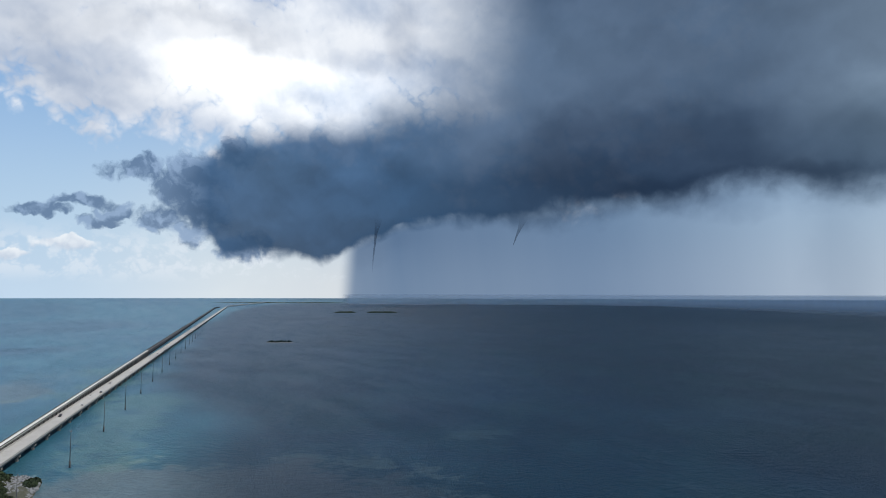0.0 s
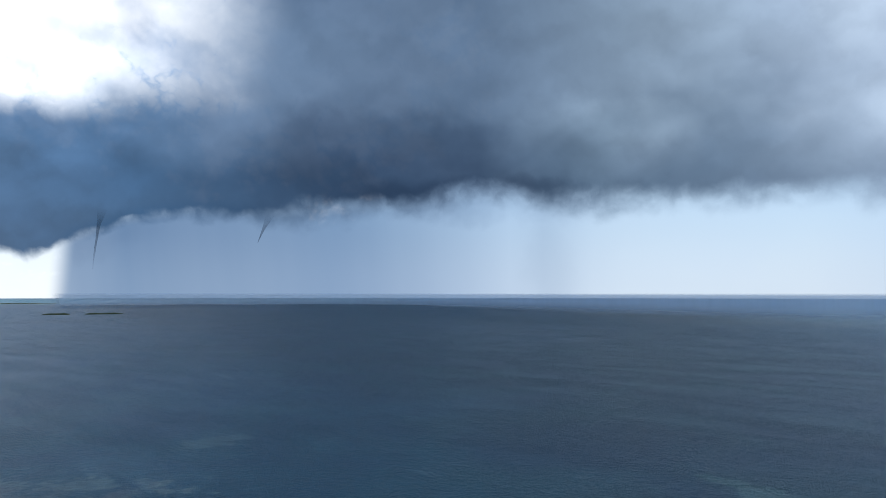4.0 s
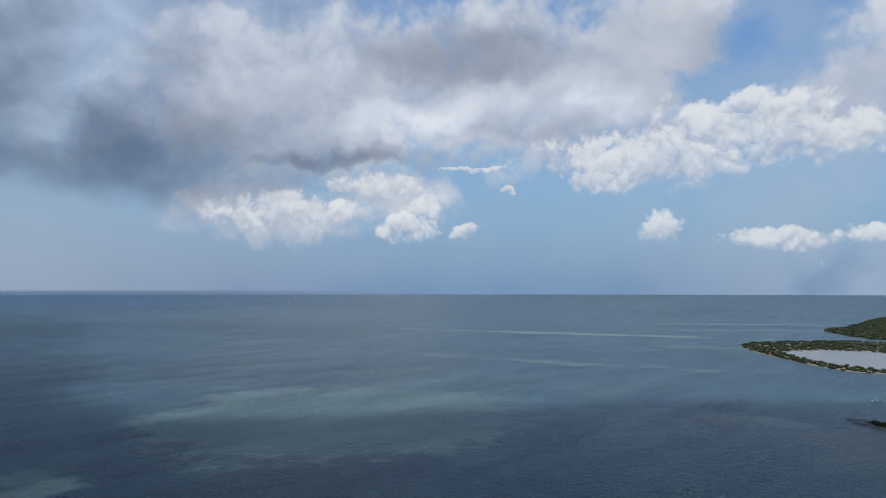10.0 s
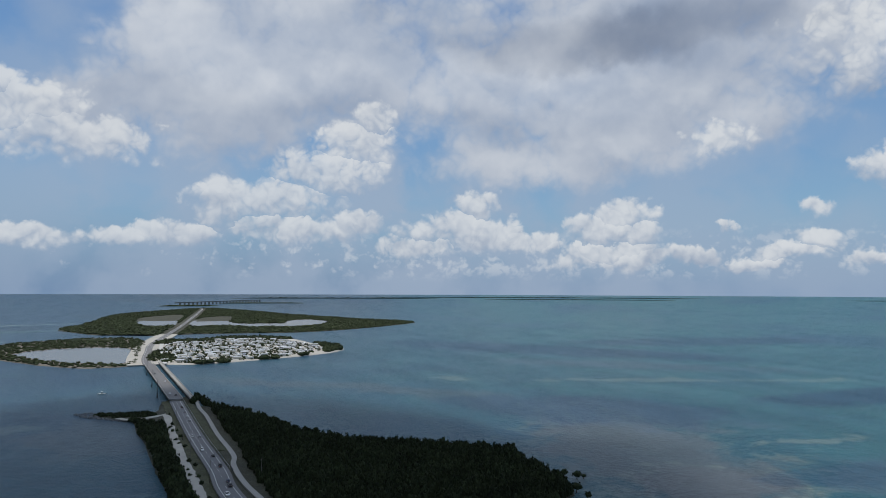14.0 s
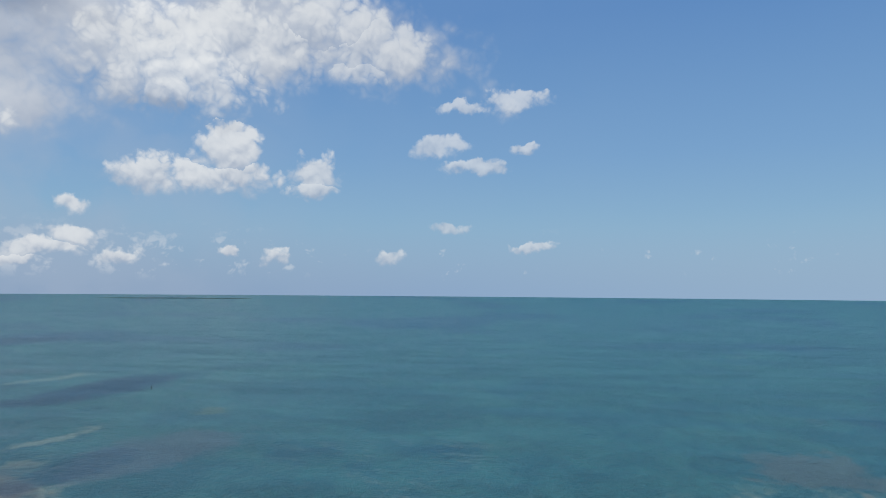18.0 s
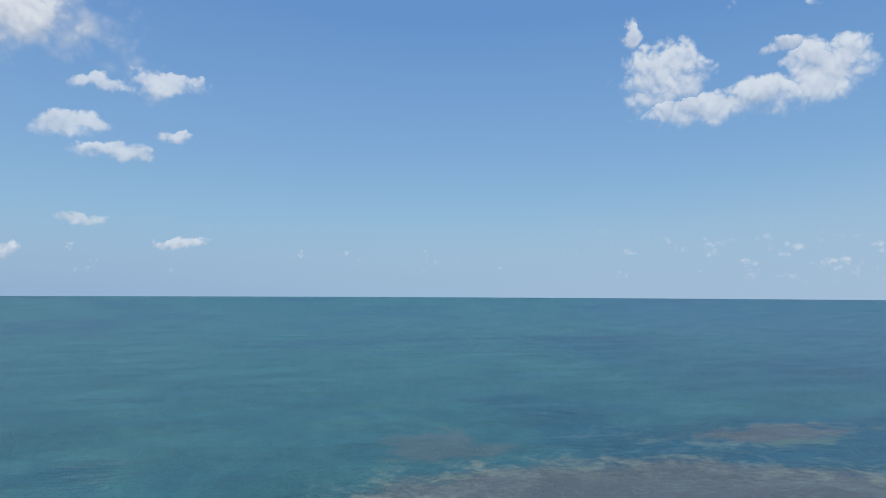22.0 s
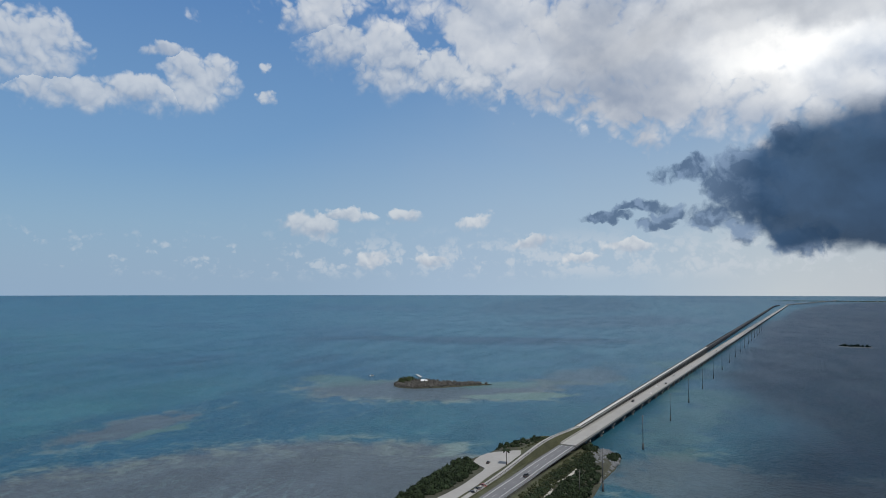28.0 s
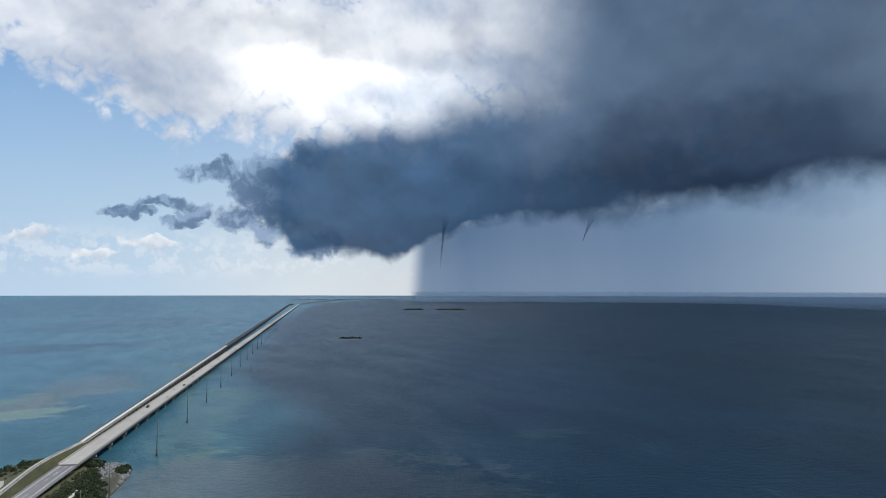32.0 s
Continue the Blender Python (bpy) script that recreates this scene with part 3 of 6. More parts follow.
def sea_material():
    m = bpy.data.materials.new("sea_water")
    m.use_nodes = True
    n = Nodes(m.node_tree)
    b = m.node_tree.nodes["Principled BSDF"]
    pos = n.add("NewGeometry").outputs["Position"]
    x, y, z = n.split(pos)
    wide = n.noise(pos, 0.0016, 5.0, 0.55, 0.4)
    mid = n.noise(pos, 0.009, 6.0, 0.6, 0.6)
    small = n.noise(pos, 0.05, 6.0, 0.66, 0.5)
    tiny = n.noise(pos, 0.22, 5.0, 0.65, 0.4)
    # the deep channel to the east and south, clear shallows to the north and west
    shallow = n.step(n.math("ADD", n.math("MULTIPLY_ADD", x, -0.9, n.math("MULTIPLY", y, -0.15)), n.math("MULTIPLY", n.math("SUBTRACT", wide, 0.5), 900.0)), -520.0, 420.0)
    patchy = n.math("MULTIPLY_ADD", n.math("SUBTRACT", small, 0.5), 0.7, mid)
    green = n.mix(n.step(patchy, 0.34, 0.68), (0.024, 0.112, 0.152), (0.036, 0.146, 0.170))
    blue = n.mix(n.step(patchy, 0.34, 0.68), (0.023, 0.100, 0.166), (0.034, 0.130, 0.190))
    teal = n.mix(n.step(n.math("MULTIPLY_ADD", y, 1.0, n.math("MULTIPLY", wide, 600.0)), 300.0, 1000.0), green, blue)
    # deep water to the north, with the storm's darkness painted into its colour
    shaded_channel = n.mix(n.step(mid, 0.35, 0.7), (0.002, 0.027, 0.054), (0.004, 0.042, 0.060))
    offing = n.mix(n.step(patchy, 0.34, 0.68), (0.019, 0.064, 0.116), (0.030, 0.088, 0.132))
    deep = n.mix(n.step(n.math("ADD", n.math("MULTIPLY_ADD", y, -1.1, x), n.math("MULTIPLY", n.math("SUBTRACT", wide, 0.5), 900.0)), -500.0, 1000.0), shaded_channel, offing)
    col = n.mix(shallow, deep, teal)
    grass = n.step(n.math("ADD", wide, n.math("MULTIPLY", n.math("SUBTRACT", mid, 0.5), 0.4)), 0.53, 0.62)
    col = n.mix(n.math("MULTIPLY", grass, 0.6), col, n.mix(shallow, (0.007, 0.038, 0.075), (0.010, 0.070, 0.140)))

    bend = n.add("TexNoise")
    n.set(bend.inputs["Vector"], pos)
    bend.inputs["Scale"].default_value, bend.inputs["Detail"].default_value = 0.016, 4.0
    BENT = n.vec("ADD", n.join(x, y, 0.0), n.vec("MULTIPLY", n.vec("SUBTRACT", bend.outputs["Color"], (0.5, 0.5, 0.5)), (75.0, 75.0, 0.0)))

    def shoal(col, cx, cy, w, l, turn, tint, amount=0.8, rough=1.3, lo=0.0, hi=0.4, rim=0.0):
        q = n.vec("LENGTH", n.mapping(BENT, (cx, cy, 0), (0, 0, radians(turn)), (w, l, 1)))
        f = n.math("SUBTRACT", 1.0, q)
        f = n.math("ADD", f, n.math("MULTIPLY", n.math("SUBTRACT", mid, 0.5), rough * 3.2))
        f = n.math("ADD", f, n.math("MULTIPLY", n.math("SUBTRACT", small, 0.5), rough * 2.2))
        col = n.mix(n.math("MULTIPLY", n.step(f, lo, hi + 0.06), amount), col, tint)
        if rim:
            # ripple-whitened edge of a flat
            line = n.math("MULTIPLY", n.step(f, lo - 0.1, lo + 0.08), n.step(f, lo + 0.42, lo + 0.12))
            col = n.mix(n.math("MULTIPLY", line, n.step(n.math("ADD", small, n.math("MULTIPLY", tiny, 0.5)), 0.68, 0.9, 0.0, rim)), col, (0.18, 0.23, 0.205))
        return col

    # turtle-grass flats and sand bars off the keys
    flat_brown, sand_bar, pale_green = (0.098, 0.114, 0.130), (0.17, 0.235, 0.22), (0.075, 0.150, 0.150)
    col = shoal(col, -300, 112, 165, 232, 3, flat_brown, 0.9, 0.10, rim=0.6, lo=-0.02, hi=0.10)
    col = shoal(col, -470, -60, 50, 60, 0, flat_brown, 0.5, 0.8)
    col = shoal(col, -565, 200, 30, 95, 25, flat_brown, 0.75, 0.7, rim=0.4, lo=-0.05, hi=0.35)
    col = shoal(col, -535, 215, 12, 60, 25, pale_green, 0.9, 0.9)
    col = shoal(col, -545, 490, 80, 165, -50, flat_brown, 0.75, 0.3, rim=0.7, lo=-0.02, hi=0.16)
    col = shoal(col, -500, 600, 34, 120, -35, pale_green, 0.9, 0.8)
    col = shoal(col, -640, 470, 30, 70, -30, pale_green, 0.6, 0.8)
    col = shoal(col, -480, 700, 60, 200, 15, flat_brown, 0.5, 0.8)
    col = shoal(col, -420, 860, 50, 260, 17, pale_green, 0.45, 0.9)
    col = shoal(col, -270, 560, 34, 210, 17, pale_green, 0.4, 0.9)
    col = shoal(col, -120, 370, 130, 60, 0, flat_brown, 0.6, 0.8, rim=0.4, lo=-0.05, hi=0.35)
    col = shoal(col, -40, 430, 26, 10, 0, sand_bar, 0.3, 1.0)
    col = shoal(col, 30, 520, 40, 10, 15, sand_bar, 0.2, 1.0)
    col = shoal(col, 425, 230, 24, 9, 70, pale_green, 0.75, 0.7)
    col = shoal(col, 440, 185, 34, 6, 95, pale_green, 0.8, 0.8)
    col = shoal(col, 490, 180, 30, 5, 110, sand_bar, 0.55, 0.8)
    col = shoal(col, 345, 205, 10, 5, 110, sand_bar, 0.6, 0.8)
    col = shoal(col, 440, 95, 55, 20, 85, pale_green, 0.85, 0.7)
    col = shoal(col, 420, 78, 12, 34, 60, sand_bar, 0.75, 0.8)
    col = shoal(col, 400, 50, 16, 6, 30, sand_bar, 0.7, 0.8)
    col = shoal(col, 375, 20, 10, 5, 30, sand_bar, 0.6, 0.8)
    col = shoal(col, 575, -135, 170, 165, 0, pale_green, 0.5, 0.25, lo=0.0, hi=0.12, rim=0.3)
    col = shoal(col, 740, -330, 190, 230, 30, pale_green, 0.14, 0.6)
    col = shoal(col, 900, -520, 20, 300, -52, sand_bar, 0.4, 0.9)
    col = shoal(col, 960, -980, 30, 260, -45, sand_bar, 0.35, 0.9)
    col = shoal(col, 1450, -900, 40, 520, -48, sand_bar, 0.7, 0.8)
    col = shoal(col, 1330, -1500, 60, 330, -38, pale_green, 0.75, 0.6)
    col = shoal(col, 1600, -1700, 30, 400, -30, sand_bar, 0.85, 0.7)
    col = shoal(col, 330, -470, 60, 100, 30, flat_brown, 0.4, 0.8)
    col = shoal(col, 430, -450, 60, 20, 30, sand_bar, 0.3, 0.9)
    col = shoal(col, 150, -720, 260, 40, -12, flat_brown, 0.4, 0.8)
    col = shoal(col, -80, -470, 90, 140, 15, flat_brown, 0.75, 0.6, rim=0.4, lo=-0.05, hi=0.35)
    col = shoal(col, -140, -850, 280, 20, 8, sand_bar, 0.5, 0.9)
    col = shoal(col, -200, -520, 60, 12, 30, sand_bar, 0.6, 0.9)
    col = shoal(col, -340, -540, 30, 20, 60, pale_green, 0.8, 0.7)
    col = shoal(col, -440, 538, 24, 66, -35, (0.12, 0.20, 0.185), 0.9, 0.2, hi=0.12, rim=0.7)
    col = shoal(col, -690, 480, 40, 26, 20, pale_green, 0.8, 0.6, rim=0.5)
    col = shoal(col, -330, 330, 12, 34, 15, sand_bar, 0.7, 0.8)
    col = shoal(col, -215, 420, 30, 14, 50, pale_green, 0.5, 1.0)
    col = shoal(col, 300, 260, 60, 12, 100, pale_green, 0.6, 0.9)
    violet = (0.075, 0.118, 0.165)
    col = shoal(col, -70, -620, 150, 85, -15, violet, 0.75, 0.5)
    col = shoal(col, -150, -1010, 280, 60, -10, violet, 0.55, 0.6)
    col = shoal(col, -225, -430, 80, 50, 20, violet, 0.6, 0.6)
    col = shoal(col, -110, -400, 60, 40, 20, flat_brown, 0.8, 0.5, rim=0.6)
    col = shoal(col, 480, -330, 160, 70, 60, violet, 0.4, 0.7)
    # beds of dark sea grass; cloud shadows on the water are painted as such patches too
    bed, bed_deep = (0.012, 0.060, 0.115), (0.010, 0.040, 0.080)
    for cx, cy, w, l, turn, k in ((-24, -1248, 420, 110, -20, 0.8), (-367, -1513, 380, 120, 20, 0.7), (-360, -753, 150, 50, 25, 0.8), (-57, -640, 160, 80, -10, 0.7), (-180, -430, 70, 30, 30, 0.5),
                                  (-1710, 155, 60, 330, 20, 0.7), (-1017, 429, 30, 120, 30, 0.6), (-882, 556, 30, 110, 30, 0.5), (-1086, 1049, 90, 420, -50, 0.8), (-900, 1150, 120, 300, -40, 0.7),
                                  (-2139, 3001, 500, 900, 20, 0.5), (-1300, 2100, 300, 600, 10, 0.6)):
        col = shoal(col, cx, cy, w, l, turn, bed, k, 0.4, hi=0.25)
    # pale flecks of ripple and foam over the shallows
    fleck = n.noise(n.mapping(pos, (0, 0, 0), (0, 0, 0.5), (1.0, 2.6, 1.0)), 0.075, 6.0, 0.62, 0.8)
    fleck = n.math("MULTIPLY", n.step(fleck, 0.62, 0.72), n.step(mid, 0.46, 0.62))
    col = n.mix(n.math("MULTIPLY", fleck, 0.22), col, (0.15, 0.25, 0.23))
    # foam lines drawn out by the current, and dark weed between them
    thread = n.noise(n.mapping(pos, (0, 0, 0), (0, 0, 0.35), (1.0, 3.0, 1.0)), 0.028, 5.0, 0.62, 1.2)
    thread = n.step(n.math("ABSOLUTE", n.math("SUBTRACT", thread, 0.5)), 0.014, 0.002)
    where = n.step(n.math("ADD", n.math("MULTIPLY", wide, 0.6), n.math("MULTIPLY", mid, 0.4)), 0.48, 0.6)
    col = n.mix(n.math("MULTIPLY", n.math("MULTIPLY", thread, where), 0.42), col, (0.17, 0.26, 0.26))
    col = n.vec("SCALE", col, n.math("MULTIPLY_ADD", n.math("SUBTRACT", tiny, 0.5), 0.95, n.math("MULTIPLY_ADD", n.math("SUBTRACT", small, 0.5), 0.3, 1.0)))
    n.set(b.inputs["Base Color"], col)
    b.inputs["IOR"].default_value = 1.33
    b.inputs["Roughness"].default_value = 0.32
    b.inputs["Specular IOR Level"].default_value = 0.25
    chop = n.noise(n.vec("MULTIPLY", pos, (1.0, 0.7, 1.0)), 0.8, 4.0, 0.65, 0.2)
    bn = n.add("Bump")
    # wind lanes ruffle the water more in places
    lane = n.step(n.noise(n.mapping(pos, (0, 0, 0), (0, 0, 0.5), (1.0, 3.5, 1.0)), 0.02, 4.0, 0.6), 0.35, 0.65, 0.55, 1.25)
    bn.inputs["Strength"].default_value, bn.inputs["Distance"].default_value = 1.0, 1.0
    n.set(bn.inputs["Height"], n.math("MULTIPLY", lane, n.math("MULTIPLY_ADD", n.math("SUBTRACT", chop, 0.5), 1.2, n.math("MULTIPLY", tiny, 1.9))))
    n.set(b.inputs["Normal"], bn.outputs[0])
    return m


SEA = sea_material()

# ---- geometry helpers ----
NEAR, SPAN = 2500.0, 2400.0


def afar(x, y, z=0.0):
    """The place of a far point: past 2.5 km distances shrink, and the sea's edge stands at its true height to the eye."""
    r = math.hypot(x, y)
    if r <= NEAR:
        return Vector((x, y, z))
    q = NEAR + SPAN * (1 - NEAR / r)
    k = q / r
    return Vector((x * k, y * k, H * (1 - k) + z * k))


def bearing(az_deg, r):
    a = radians(az_deg)
    return r * math.sin(a), r * math.cos(a)


def mesh_from(name, verts, faces, mats, smooth=False):
    me = bpy.data.meshes.new(name)
    me.from_pydata(verts, [], faces)
    for m in mats if isinstance(mats, (list, tuple)) else [mats]:
        me.materials.append(m)
    if smooth:
        me.polygons.foreach_set("use_smooth", [True] * len(me.polygons))
    me.update()
    return me


# the sea, one sheet to the horizon
def sea_sheet():
    radii = [0.0] + [40 * 1.12 ** i for i in range(60) if 40 * 1.12 ** i < 17400] + [17400]
    n = 144
    verts, faces = [Vector((0, 0, 0))], []
    for r in radii[1:]:
        verts += [afar(*bearing(360 * k / n, r)) for k in range(n)]
    for k in range(n):
        faces.append((0, 1 + (k + 1) % n, 1 + k))
    for i in range(len(radii) - 2):
        for k in range(n):
            a, b = 1 + i * n + k, 1 + i * n + (k + 1) % n
            faces.append((a, b, b + n, a + n))
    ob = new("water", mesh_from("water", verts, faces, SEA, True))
    tagged(ob, "shallow tropical sea, teal over sand and dark under the storm", "sea", kind="structure")


sea_sheet()


def part(name, me, parent, label=""):
    """A mesh object under a thing or under a part."""
    ob = new(name, me)
    ob.parent = parent
    if label:
        tagged(ob, label)
    return ob


def empty(name, at, label, category, group="", kind="", turn=0.0):
    ob = new(name)
    ob.matrix_basis = pose(*at, 0, 0, turn)
    ob.empty_display_size = 0.5
    return tagged(ob, label, category, group, kind)


def box_parts(boxes):
    """Vertices and faces of several boxes given as (x0, y0, z0, x1, y1, z1)."""
    v, f = [], []
    for x0, y0, z0, x1, y1, z1 in boxes:
        o = len(v)
        v += [(x0, y0, z0), (x1, y0, z0), (x1, y1, z0), (x0, y1, z0), (x0, y0, z1), (x1, y0, z1), (x1, y1, z1), (x0, y1, z1)]
        f += [tuple(o + i for i in q) for q in ((3, 2, 1, 0), (4, 5, 6, 7), (0, 1, 5, 4), (1, 2, 6, 5), (2, 3, 7, 6), (3, 0, 4, 7))]
    return v, f


def boxes_mesh(name, boxes, mat, bevel=0.0):
    v, f = box_parts(boxes)
    me = mesh_from(name, v, f, mat)
    if bevel:
        bm = bmesh.new()
        bm.from_mesh(me)
        bmesh.ops.bevel(bm, geom=bm.edges[:], offset=bevel, segments=1, affect="EDGES")
        bm.to_mesh(me)
        bm.free()
    return me


def tube(name, pts, radii, mat, n=8, caps=True):
    """A round tapering tube along points."""
    v, f = [], []
    pts = [Vector(p) for p in pts]
    for i, p in enumerate(pts):
        d = (pts[min(i + 1, len(pts) - 1)] - pts[max(i - 1, 0)]).normalized()
        a = d.cross(Vector((0, 0, 1)) if abs(d.z) < 0.9 else Vector((1, 0, 0))).normalized()
        b = d.cross(a)
        v += [p + (a * math.cos(2 * math.pi * k / n) + b * math.sin(2 * math.pi * k / n)) * radii[i] for k in range(n)]
    for i in range(len(pts) - 1):
        for k in range(n):
            f.append((i * n + k, i * n + (k + 1) % n, (i + 1) * n + (k + 1) % n, (i + 1) * n + k))
    if caps:
        f += [tuple(range(n))[::-1], tuple(range((len(pts) - 1) * n, len(pts) * n))]
    return mesh_from(name, v, f, mat, True)


def wander(outline, step=14.0, amp=3.5, seed=0):
    """A shoreline through the corners given, broken up by small bays."""
    pts = [Vector((*p, 0)) for p in outline]
    out = []
    for i, p in enumerate(pts):
        q = pts[(i + 1) % len(pts)]
        a, b = pts[i - 1], pts[(i + 2) % len(pts)]
        n = max(1, int((q - p).length / step))
        for k in range(n):
            t = k / n
            c = 0.5 * ((2 * p) + (q - a) * t + (2 * a - 5 * p + 4 * q - b) * t * t + (3 * p - a - 3 * q + b) * t ** 3)
            w = noise.noise_vector(Vector((c.x * 0.03, c.y * 0.03, seed))) * amp + noise.noise_vector(Vector((c.x * 0.11, c.y * 0.11, seed))) * amp * 0.5
            out.append((c.x + w.x, c.y + w.y))
    return out


def land(name, outline, mat, label, category="land", top=1.0, beach=5.0, step=14.0, amp=3.5, seed=0, kind="structure"):
    """A low island: a top and a sloping shore that runs under the sea."""
    edge = wander(outline, step, amp, seed)
    area = sum(a[0] * b[1] - b[0] * a[1] for a, b in zip(edge, edge[1:] + edge[:1]))
    if area < 0:
        edge.reverse()
    n = len(edge)
    bm = bmesh.new()
    outer, inner = [], []
    for i, p in enumerate(edge):
        d = Vector((edge[(i + 1) % n][0] - edge[i - 1][0], edge[(i + 1) % n][1] - edge[i - 1][1])).normalized()
        outer.append(bm.verts.new(afar(p[0] + d.y * beach * 0.4, p[1] - d.x * beach * 0.4, -0.5)))
        inner.append(bm.verts.new(afar(p[0] - d.y * beach * 0.6, p[1] + d.x * beach * 0.6, top)))
    for i in range(n):
        j = (i + 1) % n
        bm.faces.new((outer[i], outer[j], inner[j], inner[i]))
    cap = bm.faces.new(inner)
    bmesh.ops.triangulate(bm, faces=[cap])
    me = bpy.data.meshes.new(name)
    bm.to_mesh(me)
    bm.free()
    me.materials.append(mat)
    ob = new(name, me)
    return tagged(ob, label, category, kind=kind), edge


def inside(poly, pts):
    p = np.array(poly)
    x, y = pts[:, 0], pts[:, 1]
    hit = np.zeros(len(pts), bool)
    for (x0, y0), (x1, y1) in zip(p, np.roll(p, -1, 0)):
        with np.errstate(divide="ignore", invalid="ignore"):
            hit ^= ((y0 > y) != (y1 > y)) & (x < (x1 - x0) * (y - y0) / (y1 - y0 + 1e-12) + x0)
    return hit


def fill(poly, spacing, rng, holes=()):
    """Jittered places inside an outline."""
    p = np.array(poly)
    lo, hi = p.min(0), p.max(0)
    gx, gy = np.meshgrid(np.arange(lo[0], hi[0], spacing), np.arange(lo[1], hi[1], spacing))
    pts = np.stack([gx.ravel(), gy.ravel()], 1) + rng.uniform(-0.5, 0.5, (gx.size, 2)) * spacing
    keep = inside(poly, pts)
    for h in holes:
        keep &= ~inside(h, pts)
    return pts[keep]


def near_line(pts, line, d):
    """Which places lie within d of a line."""
    hit = np.zeros(len(pts), bool)
    for a, b in zip(line, line[1:]):
        a, b = np.array(a, float)[:2], np.array(b, float)[:2]
        t = np.clip(((pts - a) @ (b - a)) / ((b - a) @ (b - a)), 0, 1)
        hit |= np.hypot(*(pts - a - t[:, None] * (b - a)).T) < d
    return hit


def crown_shape(seed, levels=2, leaves=40, leaf=0.26):
    """A ragged crown of unit size: a lumpy heart and leaf tufts standing off it."""
    bm = bmesh.new()
    bmesh.ops.create_icosphere(bm, subdivisions=levels, radius=0.82)
    for v in bm.verts:
        k = 1 + 0.55 * noise.noise(v.co * 2.1 + Vector((seed * 7.3, 0, 0))) + 0.3 * noise.noise(v.co * 5 + Vector((0, seed * 3.1, 0)))
        v.co *= k
        v.co.z = max(v.co.z, -0.45)
    verts = [tuple(v.co) for v in bm.verts]
    faces = [tuple(v.index for v in f.verts) for f in bm.faces]
    bm.free()
    rng = np.random.default_rng(seed)
    for _ in range(leaves):
        d = rng.normal(size=3)
        d[2] = abs(d[2]) * 0.9 - 0.25
        d /= np.linalg.norm(d)
        c = d * rng.uniform(0.78, 1.1)
        a = np.cross(d, rng.normal(size=3))
        a /= np.linalg.norm(a)
        b = np.cross(d, a) * 0.5 + d * rng.uniform(0.2, 0.9)
        s = leaf * rng.uniform(0.6, 1.3)
        o = len(verts)
        verts += [tuple(c - a * s), tuple(c + b * s * 1.2), tuple(c + a * s), tuple(c - b * s * 0.5)]
        faces.append((o, o + 1, o + 2, o + 3))
    return np.array(verts), faces


CROWNS = [crown_shape(s) for s in range(6)]
SMALL_CROWNS = [crown_shape(s + 20, 1, 8, 0.35) for s in range(5)]


def thicket(name, pts, size, height, mat, label, rng, shapes=None, base=0.0, category="trees"):
    """A wood of many crowns, joined, as nobody could count them."""
    shapes = shapes or CROWNS
    vs, fs, off = [], [], 0
    for x, y in pts:
        sv, sf = shapes[rng.integers(len(shapes))]
        a, s = rng.uniform(0, 6.283), rng.uniform(*size)
        h = rng.uniform(*height)
        c, k = math.cos(a), math.sin(a)
        at = afar(x, y, base)
        r = math.hypot(x, y)
        f = math.hypot(at.x, at.y) / r if r > NEAR else 1.0
        v = np.empty_like(sv)
        v[:, 0] = (sv[:, 0] * c - sv[:, 1] * k) * s * f + at.x
        v[:, 1] = (sv[:, 0] * k + sv[:, 1] * c) * s * f + at.y
        v[:, 2] = (sv[:, 2] + 0.4) * h / 1.4 * f + at.z
        vs.append(v)
        fs += [tuple(i + off for i in q) for q in sf]
        off += len(sv)
    if not vs:
        return None
    return tagged(new(name, mesh_from(name, np.concatenate(vs).tolist(), fs, mat)), label, category, kind="stuff")


def ribbon(name, line, width, z, mat, thick=0.5, offset=0.0, step=20.0, jag=0.0):
    """A slab of road or path along a line of plan points."""
    pts = []
    for a, b in zip(line, line[1:]):
        n = max(1, int(math.hypot(b[0] - a[0], b[1] - a[1]) / step))
        pts += [(a[0] + (b[0] - a[0]) * k / n, a[1] + (b[1] - a[1]) * k / n) for k in range(n)]
    pts.append(tuple(line[-1][:2]))
    v, f = [], []
    for i, p in enumerate(pts):
        a, b = pts[max(i - 1, 0)], pts[min(i + 1, len(pts) - 1)]
        d = Vector((b[0] - a[0], b[1] - a[1])).normalized()
        n = Vector((d.y, -d.x))
        zz = z(p) if callable(z) else z
        for s, h in ((-1, zz), (1, zz), (1, zz - thick), (-1, zz - thick)):
            w = s * width / 2 * (1 + jag * 2 * noise.noise(Vector((p[0] * 0.13, p[1] * 0.13, s * 3.0))) + jag * noise.noise(Vector((p[0] * 0.45, p[1] * 0.45, s * 5.0))))
            q = (p[0] + n.x * (offset + w), p[1] + n.y * (offset + w))
            v.append(afar(q[0], q[1], h))
    for i in range(len(pts) - 1):
        o = i * 4
        f += [(o, o + 1, o + 5, o + 4), (o + 1, o + 2, o + 6, o + 5), (o + 3, o, o + 4, o + 7), (o + 2, o + 3, o + 7, o + 6)]
    f += [(3, 2, 1, 0), tuple(range(len(v) - 4, len(v)))]
    return mesh_from(name, v, f, mat)


